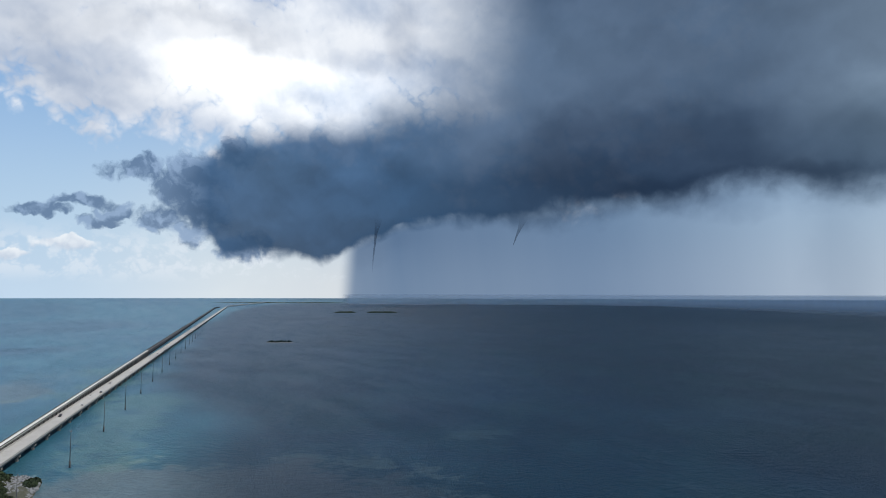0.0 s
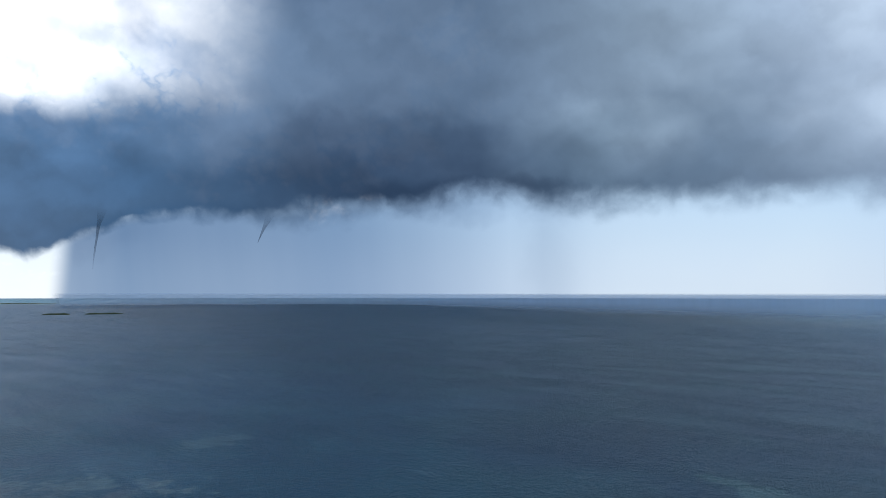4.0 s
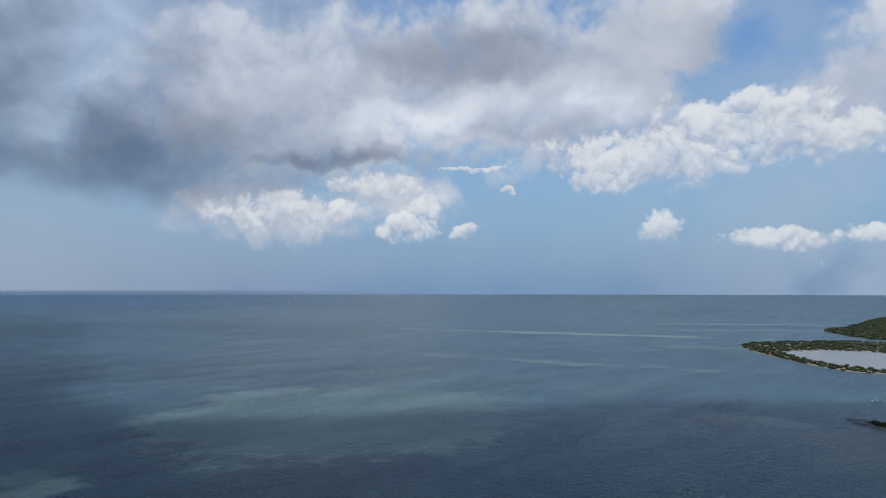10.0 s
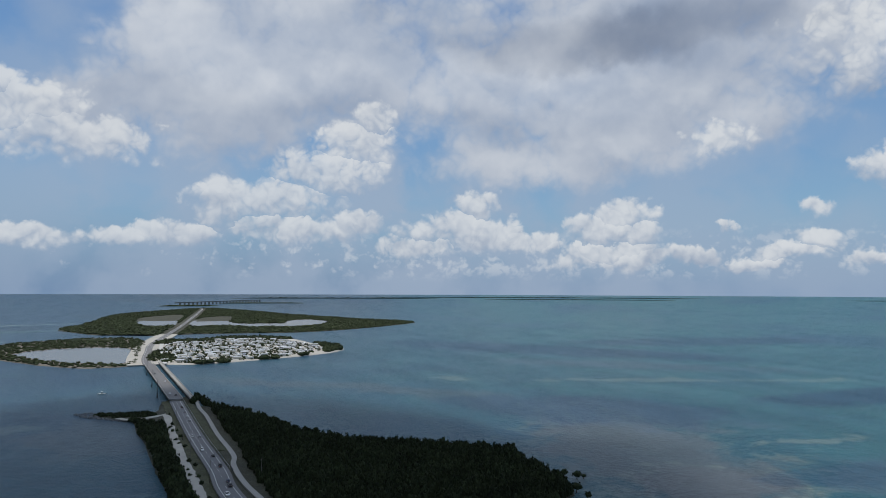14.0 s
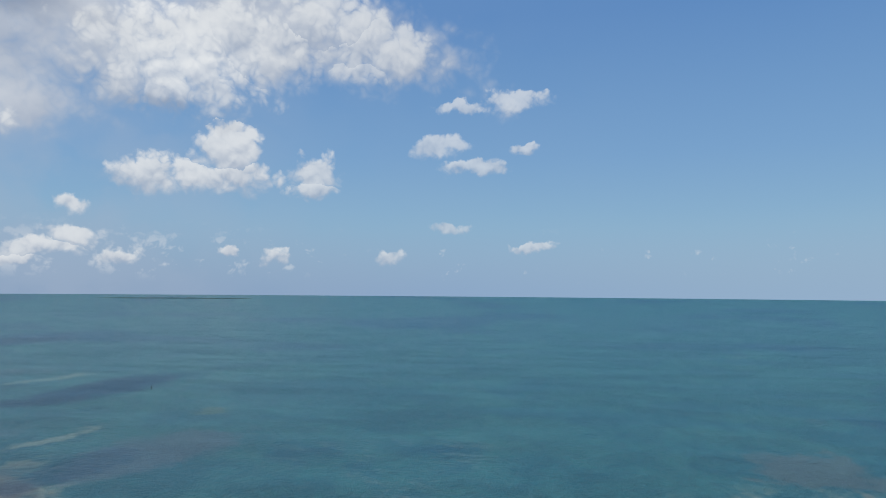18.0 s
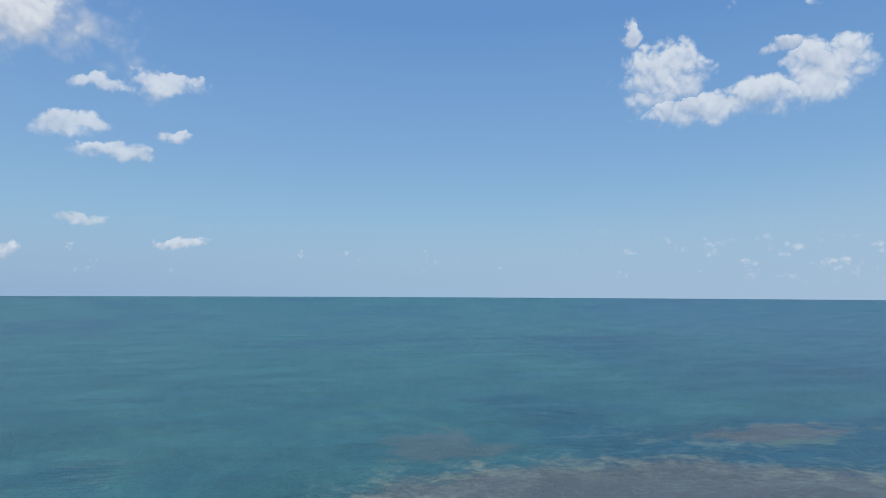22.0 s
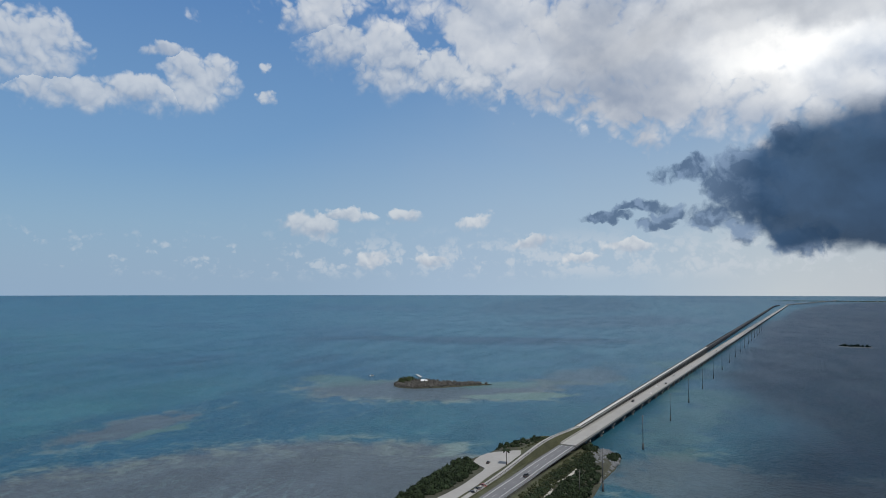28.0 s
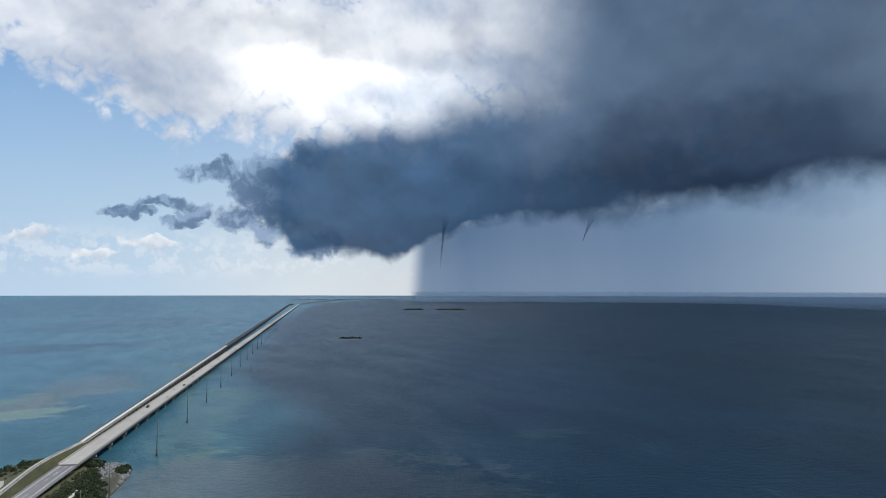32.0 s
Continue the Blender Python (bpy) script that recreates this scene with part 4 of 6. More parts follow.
def curve(pts, n=8):
    """A smooth line through plan points."""
    out = []
    q = [Vector((*p, 0)) for p in pts]
    for i in range(len(q) - 1):
        a, p, b, c = q[max(i - 1, 0)], q[i], q[i + 1], q[min(i + 2, len(q) - 1)]
        for k in range(n):
            t = k / n
            w = 0.5 * ((2 * p) + (b - a) * t + (2 * a - 5 * p + 4 * b - c) * t * t + (3 * p - a - 3 * b + c) * t ** 3)
            out.append((w.x, w.y))
    return out + [tuple(pts[-1])]


def dashes(name, line, width, z, mat, parent, offset, dash, gap):
    """Painted dashes, one mesh for the broken line."""
    vs, fs = [], []
    d0 = 0.0
    for a, b in zip(line, line[1:]):
        L = math.hypot(b[0] - a[0], b[1] - a[1])
        u = Vector(((b[0] - a[0]) / L, (b[1] - a[1]) / L))
        n = Vector((u.y, -u.x))
        s = d0
        while s < L:
            o = len(vs)
            e = min(s + dash, L)
            zz = z(a) if callable(z) else z
            for t, w in ((s, -0.5), (s, 0.5), (e, 0.5), (e, -0.5)):
                p = Vector(a) + u * t + n * (offset + w * width)
                vs.append(afar(p.x, p.y, zz))
            fs.append((o, o + 1, o + 2, o + 3))
            s += dash + gap
        d0 = s - L
    return part(name, mesh_from(name, vs, fs, mat), parent)


# ---- the keys ----
rng = np.random.default_rng(5)
MAIN_ROAD = curve([(-262, 368), (-246, 306), (-230, 254), (-182, 110), (-100, -30), (20, -175), (145, -318), (186, -377), (246, -461), (338, -596)])
WEST_ROAD = curve([(545, -882), (566, -912), (600, -965), (655, -1060), (740, -1210), (874, -1499), (1105, -1991), (1739, -3296), (1900, -3600)])

duck_shore = [(-310, 362), (-306, 390), (-288, 408), (-268, 402), (-250, 394), (-234, 388), (-226, 368), (-214, 334), (-196, 290), (-172, 220), (-120, 90), (-40, -40),
              (0, -100), (-60, -110), (-150, -20), (-215, 100), (-262, 215), (-285, 268), (-298, 304), (-302, 335)]
land("little_key", duck_shore, SCRUB, "low scrubby coral key at the end of the long bridge", "island", 2.2, 6, 9, 2.0, 1)
mangrove_shore = [(342, -640), (324, -598), (268, -568), (218, -530), (177, -489), (133, -466), (72, -464), (33, -458), (13, -456), (5, -428), (-6, -405), (-19, -388), (-22, -365),
                  (-6, -335), (-20, -260), (-40, -160), (0, -90), (90, -190), (160, -295), (176, -312), (229, -382), (268, -436), (300, -474), (318, -500), (332, -514),
                  (352, -520), (376, -527), (380, -532), (350, -540), (332, -548), (350, -590), (356, -612)]
_, mangrove_edge = land("mangrove_key", mangrove_shore, SCRUB, "long low key thick with dark mangrove beside the highway", "island", 1.6, 5, 9, 2.0, 2)
rv_shore = [(572, -908), (534, -905), (489, -914), (442, -962), (391, -1034), (354, -1105), (345, -1180), (372, -1254), (445, -1310), (524, -1415), (613, -1450), (690, -1420),
            (700, -1345), (770, -1300), (740, -1210), (655, -1050)]
_, rv_edge = land("trailer_key", rv_shore, SAND, "pale coral-sand key covered with trailers", "island", 1.4, 6, 14, 3, 3)
marsh_shore = [(976, -1020), (1030, -1105), (1030, -1205), (990, -1340), (885, -1370), (770, -1240), (680, -1085), (600, -950), (570, -900), (577, -866), (610, -842), (654, -848), (725, -874), (821, -922), (900, -965)]
_, marsh_edge = land("marsh_key", marsh_shore, MUD, "grey marl flat with scrub round a salt pond", "island", 0.9, 8, 14, 4, 4)
wood_shore = [(1282, -1649), (1422, -1957), (1775, -2620), (1912, -3276), (1909, -3690), (1521, -3358), (1100, -2878), (894, -2680), (634, -2444), (489, -2363), (395, -2230),
              (444, -1981), (492, -1830), (541, -1720), (608, -1634), (717, -1583), (825, -1532), (880, -1450), (946, -1475), (1013, -1444), (1143, -1521)]
_, wood_edge = land("wooded_key", wood_shore, SCRUB, "large flat key with scrub woods and two salt ponds", "island", 1.2, 8, 30, 8, 5)


def pond(outline, z, label, seed):
    edge = wander(outline, 18, 5, seed)
    me = mesh_from("pond", [afar(x, y, z) for x, y in edge], [tuple(range(len(edge)))], POND)
    bm = bmesh.new()
    bm.from_mesh(me)
    bmesh.ops.triangulate(bm, faces=bm.faces[:])
    bm.to_mesh(me)
    bm.free()
    tagged(new("pond", me), label, "pond", kind="structure")
    return edge


POND = material("pond_water", (0.16, 0.165, 0.16), 0.25, 0.15, 0.02)
marsh_pond = pond([(858, -998), (853, -1105), (744, -1135), (600, -925), (625, -893), (702, -905), (766, -935)], 1.05, "shallow grey salt pond behind a marl bank", 1)
pond_a = pond([(1398, -2180), (1510, -2443), (1501, -2676), (1176, -2077), (1083, -1858), (1169, -1857)], 1.35, "pale grey salt pond beside the causeway", 2)
pond_b = pond([(1260, -2400), (1198, -2529), (1005, -2112), (881, -2037), (848, -2340), (775, -2323), (697, -2215), (667, -1944), (798, -1846), (919, -1898), (1031, -1883)], 1.35, "long pale salt pond with wooded islets", 3)

# sand, verge and paths beside the road
tagged(new("sand_strip", ribbon("sand_strip", curve([(312, -535), (299, -516), (262, -460), (218, -396), (187, -352), (166, -322)]), 5.6, 2.0, SAND, 0.6, step=3.5, jag=0.25)), "white sand track under the roadside poles", "track", kind="structure")
tagged(new("beach_track", ribbon("beach_track", curve([(345, -517), (332, -513), (321, -522), (313, -548)]), 4.5, 1.75, SAND, 0.6, step=2.5, jag=0.4)), "pale sand track onto the spit", "track", kind="structure")
tagged(new("verge", ribbon("verge", curve([(350, -600), (301, -527), (254, -458), (205, -388), (160, -322)]), 9, 1.9, GRASS, 0.6, step=3.0, jag=0.2)), "dry grass verge beside the highway", "grass", kind="structure")
tagged(new("footpath", ribbon("footpath", curve([(322, -606), (300, -570), (275, -535), (234, -472), (203, -428), (190, -408), (184, -394), (172, -374), (155, -350), (135, -326)]), 3.2, 2.3, CONCRETE, 0.6)), "pale concrete bicycle path that bends along the mangroves", "path", kind="structure")
tagged(new("verge", ribbon("verge", curve([(322, -588), (276, -522), (234, -460), (208, -424)]), 9, 2.0, GRASS, 0.6, step=3.0, jag=0.2)), "grass verge between highway and path", "grass", kind="structure")
tagged(new("verge", ribbon("verge", curve([(-296, 398), (-282, 352), (-268, 318), (-252, 280), (-238, 240)]), 16, 2.55, GRASS, 0.6, step=3.0, jag=0.2)), "yellow-green grass bank below the footway", "grass", kind="structure")
tagged(new("verge", ribbon("verge", curve([(-258, 380), (-242, 330), (-222, 270), (-207, 225)]), 9, 2.5, GRASS, 0.6, step=3.0, jag=0.2)), "rough grass beside the highway shoulder", "grass", kind="structure")
FOOTWAY = curve([(-226, 205), (-244, 258), (-257, 297), (-277, 360), (-283, 400), (-285.5, 416)])


def footway_level(p):
    """The footway climbs to the old bridge."""
    t = min(1, max(0, (p[1] - 270) / 140))
    return 3.4 + 6.0 * t * t * (3 - 2 * t)


tagged(new("footway", ribbon("footway", FOOTWAY, 3.2, footway_level, CONCRETE, 1.2, step=6.0)), "pale concrete footway climbing onto the old bridge", "path", kind="structure")


def bank():
    """A grass bank that falls from the footway to the shore."""
    v, f = [], []
    for i, p in enumerate(FOOTWAY):
        a, b = FOOTWAY[max(i - 1, 0)], FOOTWAY[min(i + 1, len(FOOTWAY) - 1)]
        d = Vector((b[0] - a[0], b[1] - a[1])).normalized()
        z = footway_level(p)
        for w, h in ((-1.5 * (z - 2.2) - 2.4, 2.0), (-1.7, z - 0.25), (1.7, z - 0.25), (0.5 * (z - 2.2) + 2.0, 1.8)):
            k = noise.noise(Vector((p[0] * 0.1, p[1] * 0.1, w))) * 0.6
            v.append((p[0] + d.y * (w + k), p[1] - d.x * (w + k), h))
    for i in range(len(FOOTWAY) - 1):
        f += [(i * 4 + k, i * 4 + k + 1, i * 4 + k + 5, i * 4 + k + 4) for k in range(3)]
    o = len(v) - 4
    f.append((o, o + 1, o + 2, o + 3))
    tagged(new("embankment", mesh_from("embankment", v, f, GRASS)), "grassy embankment under the climbing footway", "bank", kind="structure")


bank()
tagged(new("sand_path", ribbon("sand_path", curve([(-206, 252), (-213, 272), (-217, 288), (-226, 305), (-228, 322), (-235, 338)]), 1.7, 2.35, SAND, 0.6, step=2.0, jag=0.4)), "winding sand path through the roadside scrub", "path", kind="structure")


def road(name, line, width, z, label, lines=True):
    base = empty(name, (line[0][0], line[0][1], 0), label, "road", kind="structure")
    m = base.matrix_basis.inverted()

    def put(ob):
        ob.matrix_parent_inverse = m
        return ob
    put(part("carriageway", ribbon("carriageway", line, width, z, ASPHALT, 0.8), base))
    if lines:
        up = (lambda p: z(p) + 0.03) if callable(z) else z + 0.03
        for o in (-width / 2 + 2.2, width / 2 - 2.2):
            put(part("edge_line", ribbon("edge_line", line, 0.24, up, PAINT, 0.02, o), base, "white painted edge line"))
        put(dashes("centre_line", line, 0.2, up, PAINT, base, 0.0, 6.0, 6.0))
    return base


def main_level(p):
    """The highway climbs to the long bridge."""
    return 3.2 + 3.6 * min(1, max(0, (p[1] - 290) / 80))


road("highway", MAIN_ROAD, 11.6, main_level, "two-lane grey asphalt highway with white edge lines")
road("highway", WEST_ROAD, 12.0, 2.6, "pale causeway highway running straight into the distance")
tagged(new("causeway", ribbon("causeway", curve([(552, -885), (590, -940), (650, -1040), (740, -1200), (874, -1495)]), 46, 1.9, SAND, 1.5)), "bleached coral-fill causeway under the highway", "causeway", kind="structure")
tagged(new("old_roadbed", ribbon("old_roadbed", curve([(528, -897), (560, -950), (600, -1030), (660, -1110), (760, -1280)]), 7, 2.6, OLD_DECK, 0.8)), "bleached old railway bed beside the highway", "path", kind="structure")
tagged(new("car_park", mesh_from("car_park", *(lambda o: ([(x, y, 2.75) for x, y in o] + [(x, y, 1.8) for x, y in o], [tuple(range(len(o)))] + [(i, (i + 1) % len(o), len(o) + (i + 1) % len(o), len(o) + i) for i in range(len(o))]))(
    wander([(-288, 304), (-296, 326), (-286, 349), (-279, 340), (-270, 316), (-258, 283), (-250, 262), (-240, 228), (-248, 226), (-258, 262), (-266, 283), (-273, 298)], 6, 0.6, 9)), CONCRETE)),
    "pale sandy car park beside the water", "car park", kind="structure")


# ---- bridges ----
def along(a, b, s):
    d = Vector((b[0] - a[0], b[1] - a[1]))
    d.normalize()
    return Vector(a) + d * s, d


def bent_block(a, d, half_w, s0, s1, z0, z1, side=0.0, chamfer=0.0):
    """Vertices and faces of a slab between two stations of a line, set off to a side."""
    n = Vector((d.y, -d.x))
    v = []
    for s in (s0, s1):
        p = a + d * s
        for w, z in ((side - half_w, z0), (side + half_w, z0), (side + half_w, z1), (side + half_w - chamfer, z1 + chamfer), (side - half_w + chamfer, z1 + chamfer), (side - half_w, z1)):
            v.append(afar(p.x + n.x * w, p.y + n.y * w, z))
    return v, [(0, 1, 2, 3, 4, 5), (11, 10, 9, 8, 7, 6)] + [(i, i + 6, (i + 1) % 6 + 6, (i + 1) % 6) for i in range(6)]


def join_blocks(name, blocks, mat):
    v, f = [], []
    for bv, bf in blocks:
        o = len(v)
        v += bv
        f += [tuple(o + i for i in q) for q in bf]
    return mesh_from(name, v, f, mat)


def beam_bridge(name, a, b, width, z, span, near, label, deck_mat, rail_mat, pier_mat, girder=2.2, columns=2, rail_h=0.9, thick_pier=1.1):
    """A long bridge of equal spans: deck, girders, barriers and piers, the nearest as parts of their own."""
    base = empty(name, (a[0], a[1], 0), label, "bridge")
    inv = base.matrix_basis.inverted()
    A, d = along(a, b, 0)
    L = math.hypot(b[0] - a[0], b[1] - a[1])
    n = Vector((d.y, -d.x))
    rest = {"deck": [], "barrier": [], "pier": [], "girder": []}

    def put(nm, block, key, i, mat):
        if i < near:
            part(nm, mesh_from(nm, *block, mat), base).matrix_parent_inverse = inv
        else:
            rest[key].append(block)
    for i in range(int(L / span)):
        s0, s1 = i * span, (i + 1) * span
        put("deck_span", bent_block(A, d, width / 2, s0 + 0.1, s1 - 0.1, z - 0.5, z), "deck", i, deck_mat)
        put("girder", bent_block(A, d, width * 0.36, s0 + 0.1, s1 - 0.1, z - 0.5 - girder, z - 0.52), "girder", i, pier_mat)
        for sd in (-1, 1):
            put("barrier", bent_block(A, d, 0.22, s0 + 0.05, s1 - 0.05, z + 0.004, z + rail_h, sd * (width / 2 - 0.25), 0.08), "barrier", i, rail_mat)
        put("pier_cap", bent_block(A, d, width * 0.42, s1 - thick_pier, s1 + thick_pier, z - 0.6 - girder - 1.3, z - 0.55 - girder), "pier", i, pier_mat)
        for k in range(columns):
            w = (k - (columns - 1) / 2) * width * 0.55
            put("pier_column", bent_block(A, d, thick_pier * 0.8, s1 - thick_pier * 0.8, s1 + thick_pier * 0.8, -1.5, z - 1.9 - girder, w), "pier", i, pier_mat)
    for key, mat in (("deck", deck_mat), ("barrier", rail_mat), ("pier", pier_mat), ("girder", pier_mat)):
        if rest[key]:
            ob = part("far_" + key, join_blocks("far_" + key, rest[key], mat), base)
            ob.matrix_parent_inverse = inv
            tagged(ob, kind="stuff")
    return base


def arch_span(a, d, half_w, s0, s1, top, spring, crown, leg):
    """One arch of a viaduct: spandrel walls over a round opening, and half a pier at each end."""
    n, m = Vector((d.y, -d.x)), 8
    line = [(s0, -1.5), (s0 + leg, -1.5)]
    line += [(s0 + leg + (s1 - s0 - 2 * leg) * k / m, spring + (crown - spring) * math.sin(math.pi * k / m) ** 0.6) for k in range(m + 1)]
    line += [(s1 - leg, -1.5), (s1, -1.5)]
    v, f, c = [], [], len(line)
    for w in (-half_w, half_w):
        for lift in (0, 1):
            for s, z in line:
                p = a + d * s + n * w
                v.append(afar(p.x, p.y, top if lift else z))
    for k in range(c - 1):
        f += [(k, k + 1, c + k + 1, c + k), (2 * c + k + 1, 2 * c + k, 3 * c + k, 3 * c + k + 1), (k + 1, k, 2 * c + k, 2 * c + k + 1)]
    return v, f


def arch_bridge(name, a, b, width, z, span, label):
    """A viaduct of equal arches with a footway deck and low kerbs."""
    base = empty(name, (a[0], a[1], 0), label, "bridge")
    inv = base.matrix_basis.inverted()
    A, d = along(a, b, 0)
    for i in range(int(math.hypot(b[0] - a[0], b[1] - a[1]) / span)):
        s0, s1 = i * span, (i + 1) * span
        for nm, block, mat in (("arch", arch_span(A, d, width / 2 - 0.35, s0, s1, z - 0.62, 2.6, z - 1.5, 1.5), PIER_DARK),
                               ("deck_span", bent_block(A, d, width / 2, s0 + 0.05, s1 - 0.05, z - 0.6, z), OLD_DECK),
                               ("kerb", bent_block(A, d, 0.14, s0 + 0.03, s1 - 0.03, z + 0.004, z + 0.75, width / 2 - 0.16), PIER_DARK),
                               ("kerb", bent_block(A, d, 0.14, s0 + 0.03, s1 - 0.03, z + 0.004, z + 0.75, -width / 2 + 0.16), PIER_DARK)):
            part(nm, mesh_from(nm, *block, mat), base).matrix_parent_inverse = inv
    return base


NEW_A, NEW_B = (-263, 371), (-1736, 5244)
beam_bridge("road_bridge", NEW_A, NEW_B, 12.0, 6.8, 33.6, 32, "long pale concrete highway bridge on low piers over the sea", CONCRETE, CONCRETE, PIER)
arch_bridge("old_bridge", (-285, 414), (-526, 1172), 4.4, 9.4, 13.0, "old railway viaduct with bleached footway on concrete arches")
beam_bridge("old_bridge", (-526, 1172), (-1700, 4880), 6.0, 8.0, 24.0, 20, "dark disused steel railway bridge", OLD_STEEL, OLD_STEEL, OLD_STEEL, 2.4, 1, 2.2, 1.5)
beam_bridge("road_bridge", (-1736, 5244), (-2174, 8114), 12.0, 12.0, 82.0, 2, "far end of the long concrete highway bridge", CONCRETE, CONCRETE, PIER)
beam_bridge("old_bridge", (-1700, 4880), (-1790, 5250), 6.0, 7.4, 24.0, 3, "far bend of the old railway bridge", OLD_STEEL, OLD_STEEL, OLD_STEEL, 2.4, 1, 1.0, 1.5)
beam_bridge("road_bridge", (338, -596), (545, -882), 13.0, 5.2, 24.0, 14, "grey two-lane highway bridge between two keys", ASPHALT, CONCRETE, PIER, 1.4)
beam_bridge("old_bridge", (324, -602), (534, -895), 4.6, 4.8, 24.0, 14, "bleached old rail bridge beside the highway", CONCRETE, CONCRETE, OLD_STEEL, 2.0, 1, 0.9, 1.3)
bh0, bh1 = bearing(150.2, 4900), bearing(156.8, 6250)
beam_bridge("trestle_bridge", bh0, bh1, 12.0, 22.0, 62.0, 12, "distant high bridge on closely set piers", CONCRETE, CONCRETE, PIER, 5.0, 2, 1.0, 3.0)


def rail(name, line, z, mat, label, gap=4.0, h=1.0, offset=0.0):
    """A low rail on posts along a line."""
    ob = empty(name, (*line[0], 0), label, "railing")
    inv = ob.matrix_basis.inverted()
    up = (lambda p: z(p) + h) if callable(z) else z + h
    part("top_rail", ribbon("top_rail", line, 0.12, up, mat, 0.3, offset), ob).matrix_parent_inverse = inv
    for a, b in zip(line, line[1:]):
        L = math.hypot(b[0] - a[0], b[1] - a[1])
        n = Vector((b[1] - a[1], a[0] - b[0])) / L
        for k in range(max(1, int(L / gap))):
            x, y = a[0] + (b[0] - a[0]) * k * gap / L + n.x * offset, a[1] + (b[1] - a[1]) * k * gap / L + n.y * offset
            zz = z((x, y)) if callable(z) else z
            part("post", boxes_mesh("post", [(x - 0.08, y - 0.08, zz - 0.6, x + 0.08, y + 0.08, zz + h - 0.02)], mat), ob).matrix_parent_inverse = inv


rail("guard_rail", curve([(-262, 368), (-246, 306), (-230, 254), (-216, 210)], 4), main_level, RIM, "galvanised guard rail beside the highway", 5.0, 0.75, -6.9)
rail("footway_railing", curve([(-244, 258), (-257, 297), (-277, 360), (-283, 400)], 4), footway_level, TIMBER, "dark railing along the footway", 5.0, 1.1, 1.45)
rail("guard_rail", curve([(186, -377), (246, -461), (338, -596)], 4), 3.2, RIM, "galvanised guard rail beside the mangroves", 6.0, 0.75, 6.9)

# ---- woods ----
HOLE = [(338, -640), (150, -330), (40, -180), (0, -90), (60, -130), (230, -340), (380, -560)]


def grow(edge, spacing, clear, mat, label, size, height, shapes=None, holes=(), lines=(), base=1.0, keep=1.0, name="thicket"):
    pts = fill(edge, spacing, rng, holes)
    for line, d in lines:
        pts = pts[~near_line(pts, line, d)]
    if clear:
        pts = pts[~near_line(pts, list(edge) + [edge[0]], clear)]
    if keep < 1:
        pts = pts[rng.uniform(size=len(pts)) < keep]
    return thicket(name, pts, size, height, mat, label, rng, shapes, base)


path_line = [(322, -606), (275, -535), (234, -472), (203, -428), (184, -394), (155, -350), (135, -326)]
south_wood = [(336, -630), (322, -596), (266, -566), (216, -528), (176, -487), (132, -464), (72, -462), (33, -456), (13, -454), (5, -428), (-6, -405), (-19, -388), (-22, -365), (-6, -335), (-20, -280), (60, -240), (118, -312), (150, -358), (180, -404), (198, -436), (228, -478), (268, -540), (312, -606)]
grow(south_wood, 2.9, 0, MANGROVE, "dense dark mangrove wood", (1.5, 2.7), (4.2, 6.8), lines=((path_line, 3.2),), name="mangrove_wood")
north_wood = [(176, -312), (229, -382), (268, -436), (300, -474), (312, -492), (292, -500), (262, -452), (222, -394), (196, -358), (160, -308)]
grow(north_wood, 3.0, 1.0, MANGROVE, "dark mangrove belt along the north shore", (1.8, 3.0), (3.5, 6.5), name="mangrove_wood")
grow([(318, -502), (334, -512), (352, -521), (376, -527), (378, -531), (350, -538), (332, -546), (322, -536)], 2.6, 0.5, MANGROVE, "low dark mangroves on the spit", (1.2, 2.0), (1.5, 3.2), lines=(([(345, -517), (321, -522), (313, -548)], 4.0),), name="mangrove_wood")
grow([(-300, 306), (-286, 268), (-268, 226), (-255, 214), (-262, 262), (-276, 296), (-284, 304)], 3.0, 0, BUSH, "dark green sea-grape thicket by the car park", (1.4, 2.4), (1.8, 3.6), base=1.6, name="sea_grape_thicket")
grow([(-307, 360), (-304, 386), (-297, 392), (-294, 372), (-296, 350), (-302, 336)], 3.2, 0, BUSH, "wind-bent trees on the seaward bank", (1.2, 2.2), (1.4, 3.4), base=1.6, keep=0.6, name="shore_trees")
grow([(-250, 378), (-244, 350), (-235, 318), (-222, 280), (-208, 238), (-186, 250), (-196, 288), (-213, 330), (-226, 350), (-240, 366)], 2.3, 0, BUSH, "scrub of sea grape beside the road", (1.0, 2.1), (0.8, 2.8), base=1.8, keep=0.78, name="roadside_scrub", lines=(([(-206, 252), (-213, 272), (-217, 288), (-226, 305), (-228, 322), (-235, 338)], 2.2),))
grow([(-262, 394), (-252, 390), (-250, 380), (-260, 382)], 2.4, 0, BUSH, "round bushes at the bridge foot", (1.5, 2.4), (2.5, 4.0), base=1.8, name="roadside_scrub")
grow([(-240, 386), (-231, 384), (-228, 370), (-234, 374)], 2.4, 0, BUSH, "dark bushes at the tip of the rocks", (1.5, 2.4), (2.5, 4.0), base=0.8, name="roadside_scrub")
grow(wood_edge, 11.5, 3, FAR_LEAF, "flat scrub woodland on the far key", (4.5, 8.5), (2.5, 5.5), SMALL_CROWNS, (pond_a, pond_b), ((WEST_ROAD, 22.0),), keep=0.92, name="scrub_wood")
grow([(1005, -2140), (881, -2050), (800, -2080), (860, -2230), (960, -2300)], 11.0, 0, FAR_LEAF, "wooded islet in the salt pond", (7, 11), (4, 7), SMALL_CROWNS, base=1.2, name="scrub_wood")
